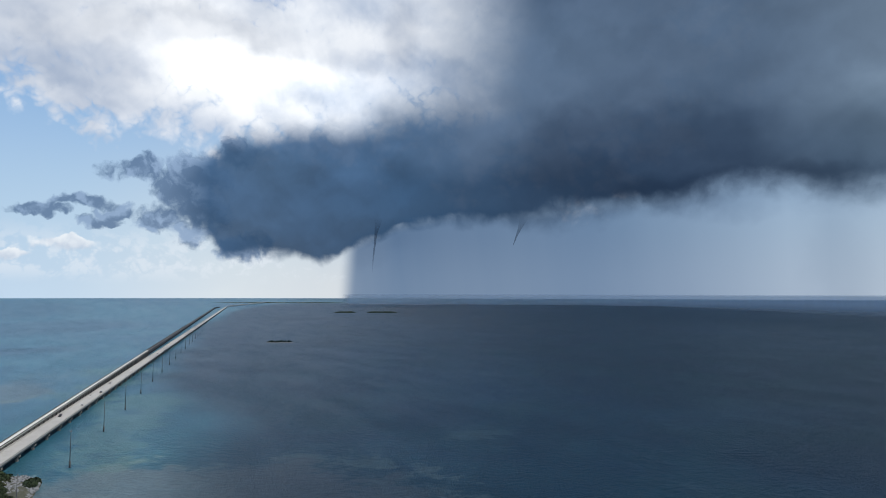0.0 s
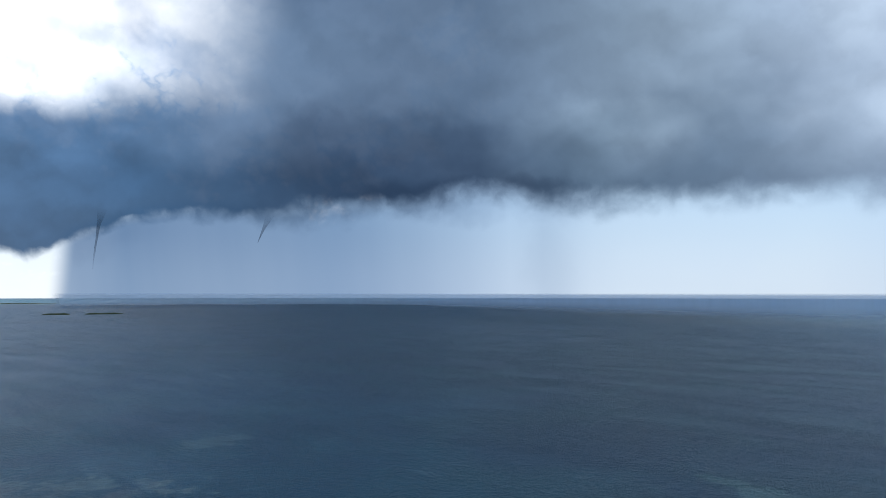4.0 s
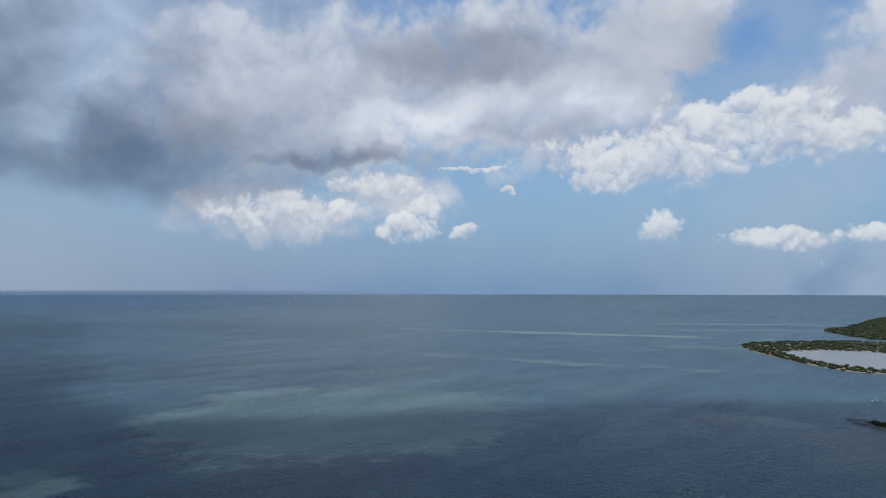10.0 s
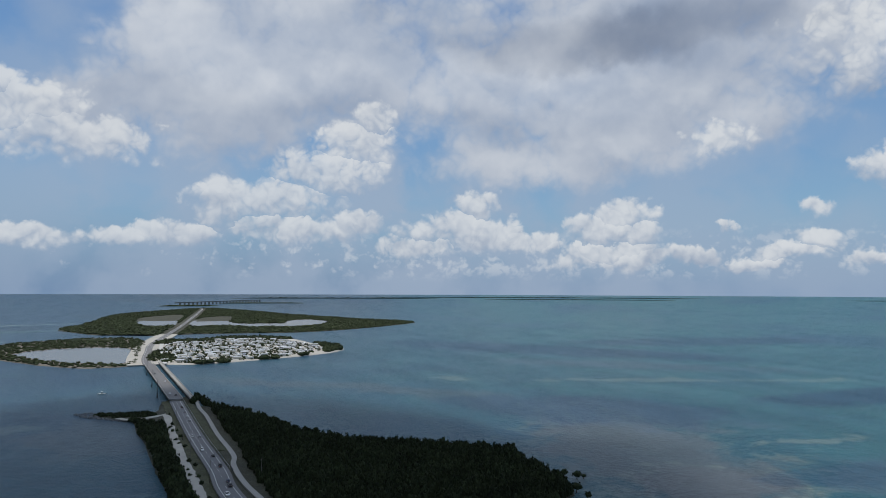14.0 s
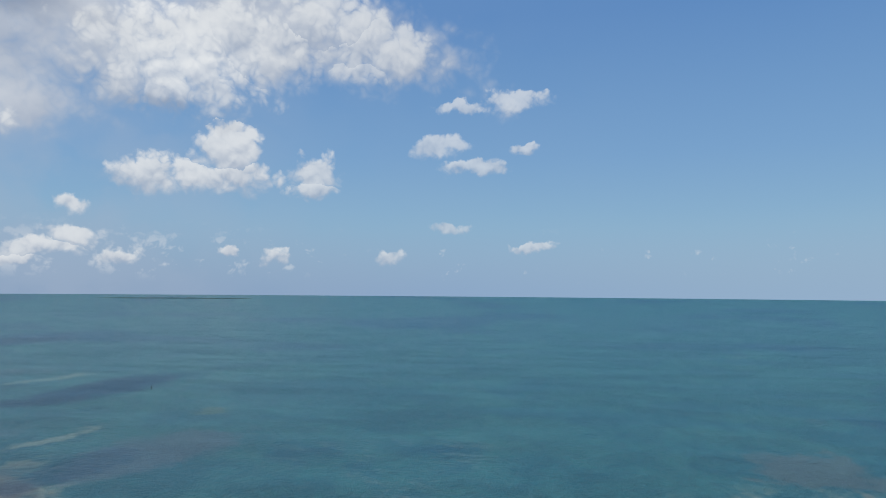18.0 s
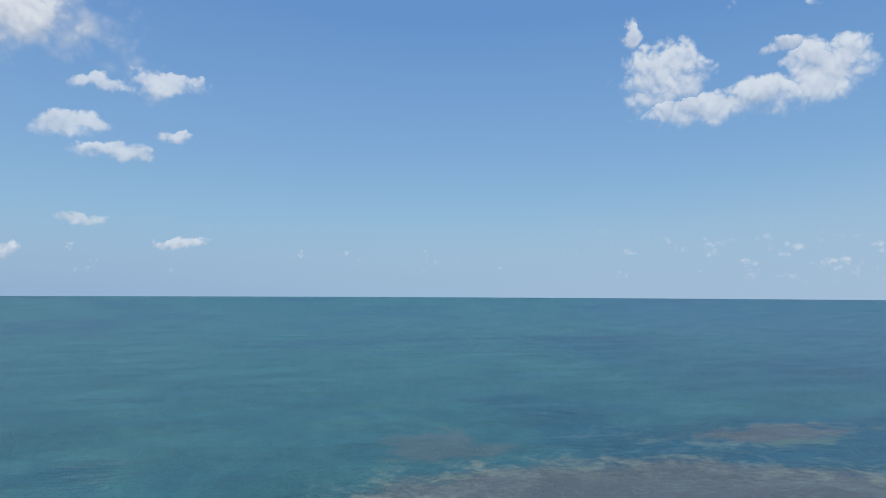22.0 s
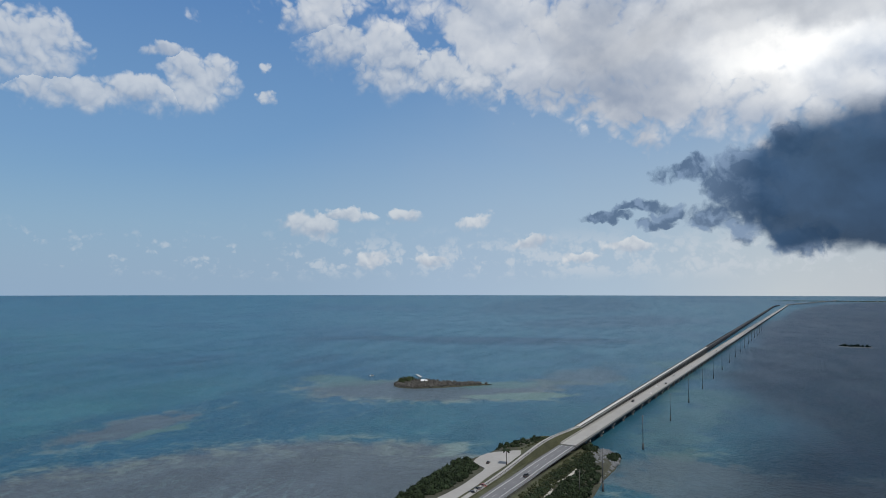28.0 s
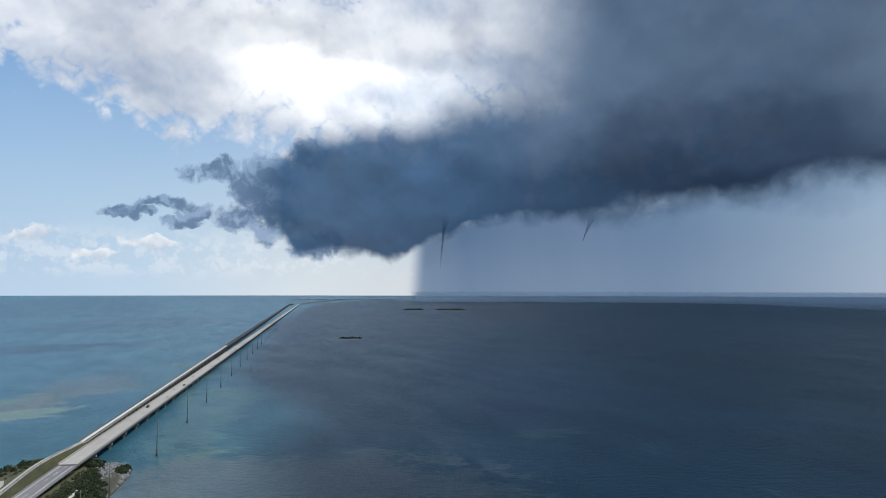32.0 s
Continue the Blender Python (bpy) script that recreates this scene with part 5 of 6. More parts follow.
grow(marsh_edge, 6.0, 2, FAR_LEAF, "grey-green scrub round the salt pond", (2.5, 4.5), (1.5, 3.6), SMALL_CROWNS, (marsh_pond,), ((WEST_ROAD, 14.0),), keep=0.5, name="scrub_wood")
grow([(740, -1215), (770, -1300), (700, -1345), (690, -1420), (613, -1450), (524, -1415), (540, -1380), (620, -1400), (660, -1370), (690, -1300), (720, -1230)], 7.0, 0, FAR_LEAF, "row of dark trees behind the trailers", (4, 6.5), (5, 8), SMALL_CROWNS, keep=0.9, name="shore_trees")
grow([(372, -1254), (345, -1180), (354, -1110), (368, -1150), (390, -1220), (445, -1300), (420, -1290)], 6.0, 0, FAR_LEAF, "dark trees on the key's point", (3.5, 6), (5, 8), SMALL_CROWNS, name="shore_trees")
grow([(572, -930), (540, -918), (545, -960), (600, -1040), (640, -1080), (650, -1060), (600, -970)], 5.5, 0, FAR_LEAF, "trees between old roadbed and trailers", (2.5, 4.5), (3, 6.5), SMALL_CROWNS, keep=0.55, name="shore_trees")


def shore_clump(x, y, r, h, label, mat=FAR_LEAF, n=7):
    pts = np.array([(x + rng.normal() * r * 0.5, y + rng.normal() * r * 0.5) for _ in range(n)])
    tagged(thicket("tree_clump", pts, (r * 0.4, r * 0.7), (h * 0.6, h), mat, label, rng, None, 1.0), category="trees", kind="thing")


for x, y in ((488, -922), (476, -930), (462, -944), (420, -1000), (408, -1012), (378, -1062)):
    shore_clump(x, y, 9, 6, "dark clump of shore trees by the trailers")

TUFT = material("tussock_grass", (0.044, 0.050, 0.025), 0.95, 0.5, 0.6, island=True, spec=0.1)
for label, strip in (("tussocks of yellowed grass on the bank", [(-300, 396), (-288, 352), (-274, 318), (-258, 280), (-244, 240), (-232, 240), (-246, 280), (-262, 318), (-276, 352), (-290, 400)]),
                     ("rough tussocks along the highway shoulder", [(-258, 384), (-250, 350), (-240, 318), (-226, 276), (-210, 230), (-200, 226), (-212, 272), (-226, 312), (-238, 350), (-248, 384)])):
    grow(strip, 1.3, 0, TUFT, label, (0.5, 1.1), (0.5, 1.3), SMALL_CROWNS, base=2.45, keep=0.6, name="tussocks", lines=((MAIN_ROAD, 7.3), (FOOTWAY, 12.0)))

grow([(-254, 376), (-248, 350), (-238, 318), (-224, 278), (-208, 236), (-200, 234), (-214, 276), (-228, 316), (-240, 352), (-248, 376)], 2.0, 0, BUSH, "low dark scrub creeping to the shoulder", (0.6, 1.4), (0.5, 1.5), base=2.3, keep=0.55, name="roadside_scrub", lines=((MAIN_ROAD, 8.0),))

# lone mangroves off the point
for x, y, s in ((-27, -396, 2.6), (-31, -399, 1.4), (-20, -402, 2.2), (-25, -371, 2.8), (-30, -360, 2.0), (-14, -349, 1.6)):
    stem = tagged(new("mangrove_tree", tube("trunk", [(x, y, -0.6), (x + 0.2, y, 0.8), (x, y + 0.2, s)], [0.35, 0.25, 0.15], BARK)), "lone young mangrove standing in the shallows", "tree", "mangroves off the point")
    sv, sf = CROWNS[int(abs(x)) % 6]
    part("crown", mesh_from("crown", (sv * [s, s, s * 0.9] + [x, y, s * 1.1]).tolist(), sf, MANGROVE), stem)


def palm(x, y, z, h):
    top = Vector((x - 0.8, y + 0.6, z + h))
    base = tagged(new("palm_tree", tube("trunk", [(x, y, z), (x - 0.1, y, z + h * 0.4), (x - 0.4, y + 0.3, z + h * 0.75), tuple(top)], [0.32, 0.22, 0.19, 0.17], BARK)), "coconut palm leaning over the car park", "palm tree")
    r = np.random.default_rng(3)
    for k in range(22):
        a, droop, L = k * 2.4 + r.uniform(-0.2, 0.2), r.uniform(0.2, 1.3), r.uniform(3.4, 4.6)
        v, f = [], []
        for i in range(8):
            t = i / 7
            rad, zz = L * t * (1 - 0.25 * t * droop), 1.1 * t - droop * 2.4 * t * t
            c = top + Vector((math.cos(a) * rad, math.sin(a) * rad, zz))
            w = 0.75 * math.sin(math.pi * (0.12 + 0.85 * t))
            s = Vector((-math.sin(a), math.cos(a), 0)) * w
            v += [c - s - Vector((0, 0, w * 0.5)), c, c + s - Vector((0, 0, w * 0.5))]
        for i in range(7):
            o = i * 3
            f += [(o, o + 1, o + 4, o + 3), (o + 1, o + 2, o + 5, o + 4)]
        part("frond", mesh_from("frond", v, f, BUSH), base)


palm(-269, 314, 2.6, 9.0)


# rock armour at the bridge foot
def stone_mesh(seed):
    bm = bmesh.new()
    bmesh.ops.create_icosphere(bm, subdivisions=1, radius=1.0)
    for v in bm.verts:
        v.co *= 1 + 0.45 * noise.noise(v.co * 1.7 + Vector((seed * 5.0, 0, 0)))
        v.co.z *= 0.7
    me = bpy.data.meshes.new("rock")
    bm.to_mesh(me)
    bm.free()
    me.materials.append(ROCK)
    return me


STONES = [stone_mesh(s) for s in range(6)]
armour = empty("rock_armour", (-238, 378, 0), "heap of pale coral boulders guarding the shore", "rocks")
spots = fill([(-258, 392), (-246, 394), (-234, 389), (-227, 376), (-219, 348), (-211, 328), (-216, 328), (-230, 356), (-240, 366), (-250, 374)], 1.75, rng)
spots = spots[rng.permutation(len(spots))]
for x, y in spots[:300]:
    o = part("rock", STONES[rng.integers(6)], armour)
    s = rng.uniform(0.6, 1.45)
    o.matrix_basis = pose(x + 238, y - 378, 1.9 - 0.02 * max(0, x + 240) * 4, *rng.uniform(0, 360, 3)) @ Matrix.Scale(s, 4)


# ---- trailers on the far key ----
def trailer_proto(kind):
    L, wd, h = ((9.5, 2.6, 3.2), (11.5, 2.6, 3.5), (8.0, 2.5, 3.0), (12.0, 4.2, 3.4))[kind]
    ob = new("trailer", boxes_mesh("trailer", [(-L / 2, -wd / 2, 0.5, L / 2, wd / 2, h), (-L / 2 + 1, -wd / 2 + 0.3, 0.1, L / 2 - 1, wd / 2 - 0.3, 0.5)], CREAM if kind == 3 else WHITE, 0.12))
    tagged(ob, ("short white travel trailer parked on sand", "long white motor home parked on sand", "small white camper with an awning out", "cream park home with a tin roof")[kind], "trailer", "trailers on the key")
    part("window_strip", boxes_mesh("window_strip", [(-L / 2 + 1.2, -wd / 2 - 0.03, 1.7, L / 2 - 2, -wd / 2 + 0.05, 2.3)], GLASS), ob)
    if kind == 3:
        me = mesh_from("roof", [(-L / 2 - .3, -wd / 2 - .4, h), (L / 2 + .3, -wd / 2 - .4, h), (L / 2 + .3, wd / 2 + .4, h), (-L / 2 - .3, wd / 2 + .4, h), (-L / 2 - .3, 0, h + 1.1), (L / 2 + .3, 0, h + 1.1)],
                       [(0, 1, 5, 4), (2, 3, 4, 5), (0, 4, 3), (1, 2, 5), (3, 2, 1, 0)], TIN)
        part("roof", me, ob)
    else:
        part("awning", boxes_mesh("awning", [(-L / 2 + 1.5, -wd / 2 - 2.4, 2.5, L / 2 - 2.5, -wd / 2 - 0.05, 2.58)], TIN), ob)
        part("roof_cooler", boxes_mesh("roof_cooler", [(-0.6, -0.4, h, 0.6, 0.4, h + 0.35)], WHITE, 0.08), ob)
    return ob


protos = [trailer_proto(k) for k in range(4)]
park = [(548, -918), (500, -922), (440, -972), (395, -1040), (372, -1110), (378, -1170), (420, -1262), (470, -1300), (535, -1372), (605, -1395), (655, -1362), (690, -1290), (712, -1222), (655, -1100), (600, -1010)]
stands = fill(park, 11.5, rng)
stands = stands[rng.permutation(len(stands))][:400]
used = [0, 0, 0, 0]
for x, y in stands[:300]:
    k = int(rng.choice(4, p=(0.35, 0.25, 0.25, 0.15)))
    m = pose(x, y, 1.4, 0, 0, float(rng.choice((35, 125, 305, 215))) + rng.uniform(-9, 9))
    if used[k] == 0:
        protos[k].matrix_basis = m
    else:
        copy_thing(protos[k], m)
    used[k] += 1
# bushes that lean over the sand track
grow([(318, -540), (302, -516), (264, -462), (220, -398), (190, -354), (168, -324), (162, -328), (184, -358), (214, -402), (258, -466), (296, -520), (308, -540)], 4.2, 0, MANGROVE, "low bushes along the sand track", (0.7, 1.6), (0.8, 2.4), base=1.8, keep=0.25, name="roadside_scrub", lines=((MAIN_ROAD, 9.0),))
# dark coral rubble off the spit
rubble = empty("rock_spit", (352, -530, 0), "dark coral rubble scattered in the shallows off the spit", "rocks")
for x, y in fill([(330, -508), (352, -514), (380, -521), (398, -532), (392, -540), (360, -546), (334, -552), (336, -540), (372, -533), (350, -524)], 2.3, rng)[:280]:
    o = part("rock", STONES[rng.integers(6)], rubble)
    o.matrix_basis = pose(x - 352, y + 530, 0.15, *rng.uniform(0, 360, 3)) @ Matrix.Scale(rng.uniform(0.5, 1.3), 4)
thicket("garden_shrubs", np.concatenate([stands[300:], fill(park, 13.0, rng), fill(park, 17.0, rng)]), (1.5, 3.4), (1.6, 4.2), FAR_LEAF, "shrubs and palms between the trailers", rng, SMALL_CROWNS, 1.3)


# ---- cars ----
def car(x, y, z, turn, paint, label, van=False):
    L, wd = (5.0, 1.95) if van else (4.6, 1.85)
    ob = empty("van" if van else "car", (x, y, z), label, "car", "cars on the road", turn=turn)
    h = 1.25 if van else 0.95
    prof = [(-L / 2, 0.35), (L / 2, 0.35), (L / 2 + 0.02, 0.75), (L / 2 - 0.9, h), (-L / 2 + 0.3, h + 0.02), (-L / 2, 0.8)]
    v = [(a, s * wd / 2, b) for s in (-1, 1) for a, b in prof]
    n = len(prof)
    f = [tuple(range(n)), tuple(range(2 * n - 1, n - 1, -1))] + [(i, i + n, (i + 1) % n + n, (i + 1) % n) for i in range(n)]
    part("body", mesh_from("body", v, f, CARS[paint]), ob)
    top = 1.95 if van else 1.48
    r0, r1 = (-L / 2 + 0.35, L / 2 - 1.2) if van else (-L / 2 + 0.5, L / 2 - 1.3)
    w0, w1 = wd / 2 - 0.08, wd / 2 - 0.28
    gl = [(r0, -w0, h), (r1, -w0, h), (r1, w0, h), (r0, w0, h), (r0 + 0.5, -w1, top), (r1 - 0.8, -w1, top), (r1 - 0.8, w1, top), (r0 + 0.5, w1, top)]
    for nm, q in (("side_window", (0, 1, 5, 4)), ("windscreen", (1, 2, 6, 5)), ("side_window", (2, 3, 7, 6)), ("rear_window", (3, 0, 4, 7))):
        part(nm, mesh_from(nm, [gl[i] for i in q], [(0, 1, 2, 3)], GLASS), ob, "dark tinted glass")
    part("roof", boxes_mesh("roof", [(r0 + 0.45, -w1 - 0.03, top - 0.01, r1 - 0.75, w1 + 0.03, top + 0.06)], CARS[paint], 0.03), ob)
    for sx in (-L / 2 + 0.85, L / 2 - 0.9):
        for sy in (-wd / 2 + 0.1, wd / 2 - 0.1):
            w = part("wheel", tube("wheel", [(sx, sy - 0.11, 0.33), (sx, sy + 0.11, 0.33)], [0.33, 0.33], RUBBER, 12), ob)
            part("rim", tube("rim", [(sx, sy - 0.12, 0.33), (sx, sy + 0.12, 0.33)], [0.2, 0.2], RIM, 8), w)
    for sy in (-wd / 2 + 0.3, wd / 2 - 0.3):
        part("tail_lamp", boxes_mesh("tail_lamp", [(-L / 2 - 0.03, sy - 0.15, 0.62, -L / 2 + 0.03, sy + 0.15, 0.76)], LAMP), ob)
    return ob


NAMES = ("white", "black", "silver-grey", "dark red", "dark blue")


def drive(line, s, side, paint, van=False, level=None, where="driving on the highway"):
    """A car on the road, s metres along its line."""
    for a, b in zip(line, line[1:]):
        L = math.hypot(b[0] - a[0], b[1] - a[1])
        if s <= L:
            t = s / L
            d = Vector((b[0] - a[0], b[1] - a[1])) / L
            n = Vector((d.y, -d.x))
            p = (a[0] + (b[0] - a[0]) * t + n.x * side, a[1] + (b[1] - a[1]) * t + n.y * side)
            z = (level if level is not None else main_level(p)) + 0.02
            back = 180 if side < 0 else 0
            return car(p[0], p[1], z, math.degrees(math.atan2(d.y, d.x)) + back, paint, NAMES[paint] + (" van " if van else " car ") + where, van)
        s -= L


def main_at(y):
    s = 0.0
    for a, b in zip(MAIN_ROAD, MAIN_ROAD[1:]):
        L = math.hypot(b[0] - a[0], b[1] - a[1])
        if (a[1] - y) * (b[1] - y) <= 0 and a[1] > b[1]:
            return s + L * (a[1] - y) / (a[1] - b[1])
        s += L
    return s


for y, side, paint, van in ((299, -2.2, 1, True), (-562, 2.0, 1, False), (-540, 2.0, 2, False), (-521, 2.0, 0, False), (-505, 2.0, 2, False), (-455, -2.4, 0, False), (-451, 2.2, 2, False),
                            (-418, -1.8, 0, True), (-402, 2.2, 1, False), (-380, 2.0, 1, True), (-351, 2.4, 4, False), (-331, -2.0, 0, False), (-343, 2.2, 1, True)):
    drive(MAIN_ROAD, main_at(y), side, paint, van)
for s, side, paint in ((194, -2.2, 1), (250, 2.2, 0), (303, -2.2, 0), (332, 2.2, 1), (405, -2.2, 2), (520, 2.2, 0), (610, -2.2, 0), (790, 2.2, 1)):
    drive([NEW_A, NEW_B], s, side, paint, s == 194, 6.82, "crossing the long bridge")
for s, side, paint in ((22, 2.2, 1), (34, -2.2, 2), (130, 2.2, 0), (210, -2.2, 1)):
    drive([(338, -596), (545, -882)], s, side, paint, False, 5.22, "on the bridge between the keys")
for x, y, a, paint in ((-248.5, 270, 165, 3), (-246.5, 263.5, 165, 1), (-244.5, 257, 165, 1), (-279, 308, 120, 1)):
    car(x, y, 2.78, a, paint, NAMES[paint] + " car parked in the car park")
car(-287, 384, 3.65, 75, 1, "black cart standing on the footway")


# ---- poles ----
def sea_pole(x, y, h):
    ob = empty("power_pole", (*afar(x, y)[:2], afar(x, y).z), "tall grey power pole on a concrete footing in the sea", "pole", "poles along the bridge")
    r = math.hypot(x, y)
    k = math.hypot(*afar(x, y)[:2]) / r
    part("shaft", tube("shaft", [(0, 0, 3 * k), (0, 0, h * k)], [0.28 * k, 0.16 * k], OLD_STEEL), ob)
    part("footing", tube("footing", [(0, 0, -1.5), (0, 0, 4.0 * k), (0, 0, 4.4 * k)], [0.6 * k, 0.6 * k, 0.4 * k], PIER_DARK), ob, "dark concrete footing")
    part("crossarm", boxes_mesh("crossarm", [(-0.1 * k, -1.3 * k, (h - 1.6) * k, 0.1 * k, 1.3 * k, (h - 1.3) * k)], TIMBER), ob)
    for s in (-1.15, 0, 1.15):
        part("insulator", tube("insulator", [(0, s * k, (h - 1.3) * k), (0, s * k, (h - 0.8) * k)], [0.09 * k, 0.07 * k], WHITE, 6), ob)


for i in range(16):
    sea_pole(-236 - 30.5 * i - 4 * min(i, 1), 421 + 98 * i + 10 * min(i, 1), 24.0)
sea_pole(-203, 318, 24.0)
for x, y in ((489, -790), (423, -694), (376, -627)):
    sea_pole(x, y, 20.0)


def road_pole(x, y, h=13.0, label="wooden roadside power pole"):
    ob = empty("utility_pole", (x, y, 1.6), label, "pole", "poles beside the highway")
    part("shaft", tube("shaft", [(0, 0, -0.3), (0, 0, h)], [0.2, 0.13], TIMBER), ob)
    part("crossarm", boxes_mesh("crossarm", [(-0.07, -1.1, h - 1.0, 0.07, 1.1, h - 0.8)], TIMBER), ob)


for x, y in ((284, -502), (248, -448), (215, -398), (178, -352), (152, -362), (-206, 300)):
    road_pole(x, y)

board = empty("road_sign", (172, -367, 1.8), "large dark-backed highway sign on two posts", "sign", turn=35)
part("panel", boxes_mesh("panel", [(-0.08, -3.2, 3.2, 0.08, 3.2, 5.0)], SIGN, 0.03), board)
for s in (-1.8, 1.8):
    part("post", boxes_mesh("post", [(-0.1, s - 0.1, -0.3, 0.1, s + 0.1, 3.2)], TIMBER), board)

# ---- islets ----
mol_shore = [(-582, 486), (-564, 490), (-546, 512), (-528, 558), (-518, 578), (-530, 574), (-560, 558), (-592, 544), (-610, 526), (-604, 506)]
_, mol_edge = land("islet", mol_shore, SCRUB, "low scrubby islet ringed by pale flats", "island", 1.0, 4, 7, 2, 7)
grow(mol_edge, 3.0, 1.5, TWIG, "leafless grey storm-beaten scrub", (1.0, 2.0), (1.2, 3.6), base=0.8, keep=0.8, name="dead_scrub")
grow([(-610, 526), (-604, 508), (-596, 502), (-592, 515), (-600, 532)], 3.0, 0, FAR_LEAF, "green mangroves at the islet's end", (1.8, 3.0), (4.0, 6.5), base=0.8, name="mangrove_wood")
hut = empty("hut", (-580, 528, 0.9), "small white-roofed hut among dead scrub", "hut", turn=20)
part("wall", boxes_mesh("wall", [(-3.4, -2.4, 0, 3.4, 2.4, 2.8)], CREAM), hut)
part("roof", mesh_from("roof", [(-4.0, -3.0, 2.8), (4.0, -3.0, 2.8), (4.0, 3.0, 2.8), (-4.0, 3.0, 2.8), (-4.0, 0, 4.2), (4.0, 0, 4.2)], [(0, 1, 5, 4), (2, 3, 4, 5), (0, 4, 3), (1, 2, 5), (3, 2, 1, 0)], WHITE), hut)
part("door", boxes_mesh("door", [(3.38, -0.5, 0, 3.46, 0.5, 2.1)], TIMBER), hut)
dock = empty("jetty", (-632, 566, 0), "pale timber jetty on posts off the islet", "jetty", turn=150)
part("deck", boxes_mesh("deck", [(-14, -1.6, 1.0, 14, 1.6, 1.3)], OLD_DECK), dock)
for s in range(-12, 13, 4):
    for w in (-1, 1):
        part("post", tube("post", [(s, w, -1.5), (s, w, 1.0)], [0.15, 0.15], TIMBER, 6), dock)
isl_shore = [(-401, 1490), (-375, 1472), (-345, 1478), (-340, 1492), (-362, 1506), (-390, 1504)]
_, isl_edge = land("islet", isl_shore, SAND, "tiny rocky islet with sparse bushes in the dark sea", "island", 1.0, 4, 7, 2, 8)
grow(isl_edge, 6.0, 3.0, BUSH, "sparse wind-cut bushes on the rocks", (1.8, 3.4), (1.2, 5.0), base=0.8, keep=0.85, name="dead_scrub")


def ridge(az0, az1, r, h, label, mat=FAR_LEAF, depth=160.0):
    """A low wooded shore on the horizon."""
    n = max(6, int((az1 - az0) * 8))
    v, f = [], []
    for i in range(n + 1):
        a = az0 + (az1 - az0) * i / n
        k = min(1, 6 * min(i, n - i) / n)
        hh = h * k * (0.6 + 0.8 * abs(noise.noise(Vector((a * 2.3, r * 0.01, 0))))) + 0.4
        for rr, z in ((r, -0.5), (r + 12, hh), (r + depth, hh * 0.9), (r + depth + 20, -0.5)):
            v.append(afar(*bearing(a, rr + 30 * noise.noise(Vector((a, r, 3)))), z))
    for i in range(n):
        f += [(i * 4 + k, i * 4 + k + 1, i * 4 + k + 5, i * 4 + k + 4) for k in range(3)]
    return tagged(new("far_shore", mesh_from("far_shore", v, f, mat)), label, "shore", kind="structure")


ridge(-19.5, -8.5, 8300, 9, "low distant shore where the long bridge lands")
ridge(-9.4, -7.6, 3900, 7, "dark low mangrove islet under the rain")
ridge(-6.6, -4.0, 3900, 6, "dark low mangrove islet under the rain")
ridge(149.0, 153.5, 4700, 8, "wooded cape in front of the far bridge")
ridge(153.5, 160.5, 5600, 8, "wooded shore beyond the causeway")
ridge(154.5, 172.0, 9000, 14, "low blue shore on the horizon")
ridge(166.0, 195.0, 10500, 12, "long low shore on the horizon")
ridge(176.0, 192.0, 8300, 8, "long low shore on the horizon")
ridge(204.0, 216.0, 9500, 8, "faint low keys on the horizon")
ridge(142.6, 146.4, 1560, 5, "thin dark mangrove bar off the marsh", MANGROVE, depth=40)

# houses along the far landing
FAR_WALL = material("distant_wall", (0.34, 0.35, 0.36), 0.8, 0.15, 0.2)
for i in range(16):
    a = -18.0 + i * 0.55 + rng.uniform(-0.15, 0.15)
    p = afar(*bearing(a, 8270), 4)
    w = rng.uniform(5, 9)
    tagged(new("far_house", boxes_mesh("far_house", [(p.x - w / 2, p.y - 6, p.z - 3, p.x + w / 2, p.y + 6, p.z + rng.uniform(-1.5, 1))], FAR_WALL, 0.4)), "pale distant building on the low shore", "building", "buildings on the far shore")


# ---- boats and markers ----
def boat(x, y, turn, label, wake=0.0):
    p = afar(x, y)
    k = math.hypot(p.x, p.y) / math.hypot(x, y)
    ob = empty("boat", p, label, "boat", turn=turn)
    ob.scale = (k, k, k)
    v = [(-3.6, -1.2, 0.9), (2.0, -1.2, 1.0), (4.2, 0, 1.3), (2.0, 1.2, 1.0), (-3.6, 1.2, 0.9), (-3.5, -0.8, -0.3), (1.6, -0.7, -0.3), (3.2, 0, -0.2), (1.6, 0.7, -0.3), (-3.5, 0.8, -0.3)]
    part("hull", mesh_from("hull", v, [(0, 1, 2, 3, 4), (5, 6, 1, 0), (6, 7, 2, 1), (7, 8, 3, 2), (8, 9, 4, 3), (9, 5, 0, 4)], WHITE), ob)
    part("console", boxes_mesh("console", [(-0.7, -0.6, 0.95, 0.5, 0.6, 2.0)], GLASS, 0.08), ob)
    part("canopy", boxes_mesh("canopy", [(-1.4, -1.0, 2.7, 0.9, 1.0, 2.8)], WHITE, 0.05), ob)
    for sx in (-1.2, 0.7):
        for sy in (-0.9, 0.9):
            part("strut", tube("strut", [(sx, sy, 0.9), (sx, sy, 2.7)], [0.05, 0.05], RIM, 6), ob)
    part("outboard", boxes_mesh("outboard", [(-4.2, -0.3, -0.2, -3.6, 0.3, 1.5)], RUBBER, 0.08), ob)
    if wake:
        part("wake", mesh_from("wake", [(-4, -0.8, 0.06), (-4, 0.8, 0.06), (-4 - wake, 3.5, 0.03), (-4 - wake, -3.5, 0.03)], [(0, 1, 2, 3)], FOAM), ob, "white foaming wake")


FOAM = material("foam", (0.75, 0.78, 0.78), 0.9, 0.2, 0.5)
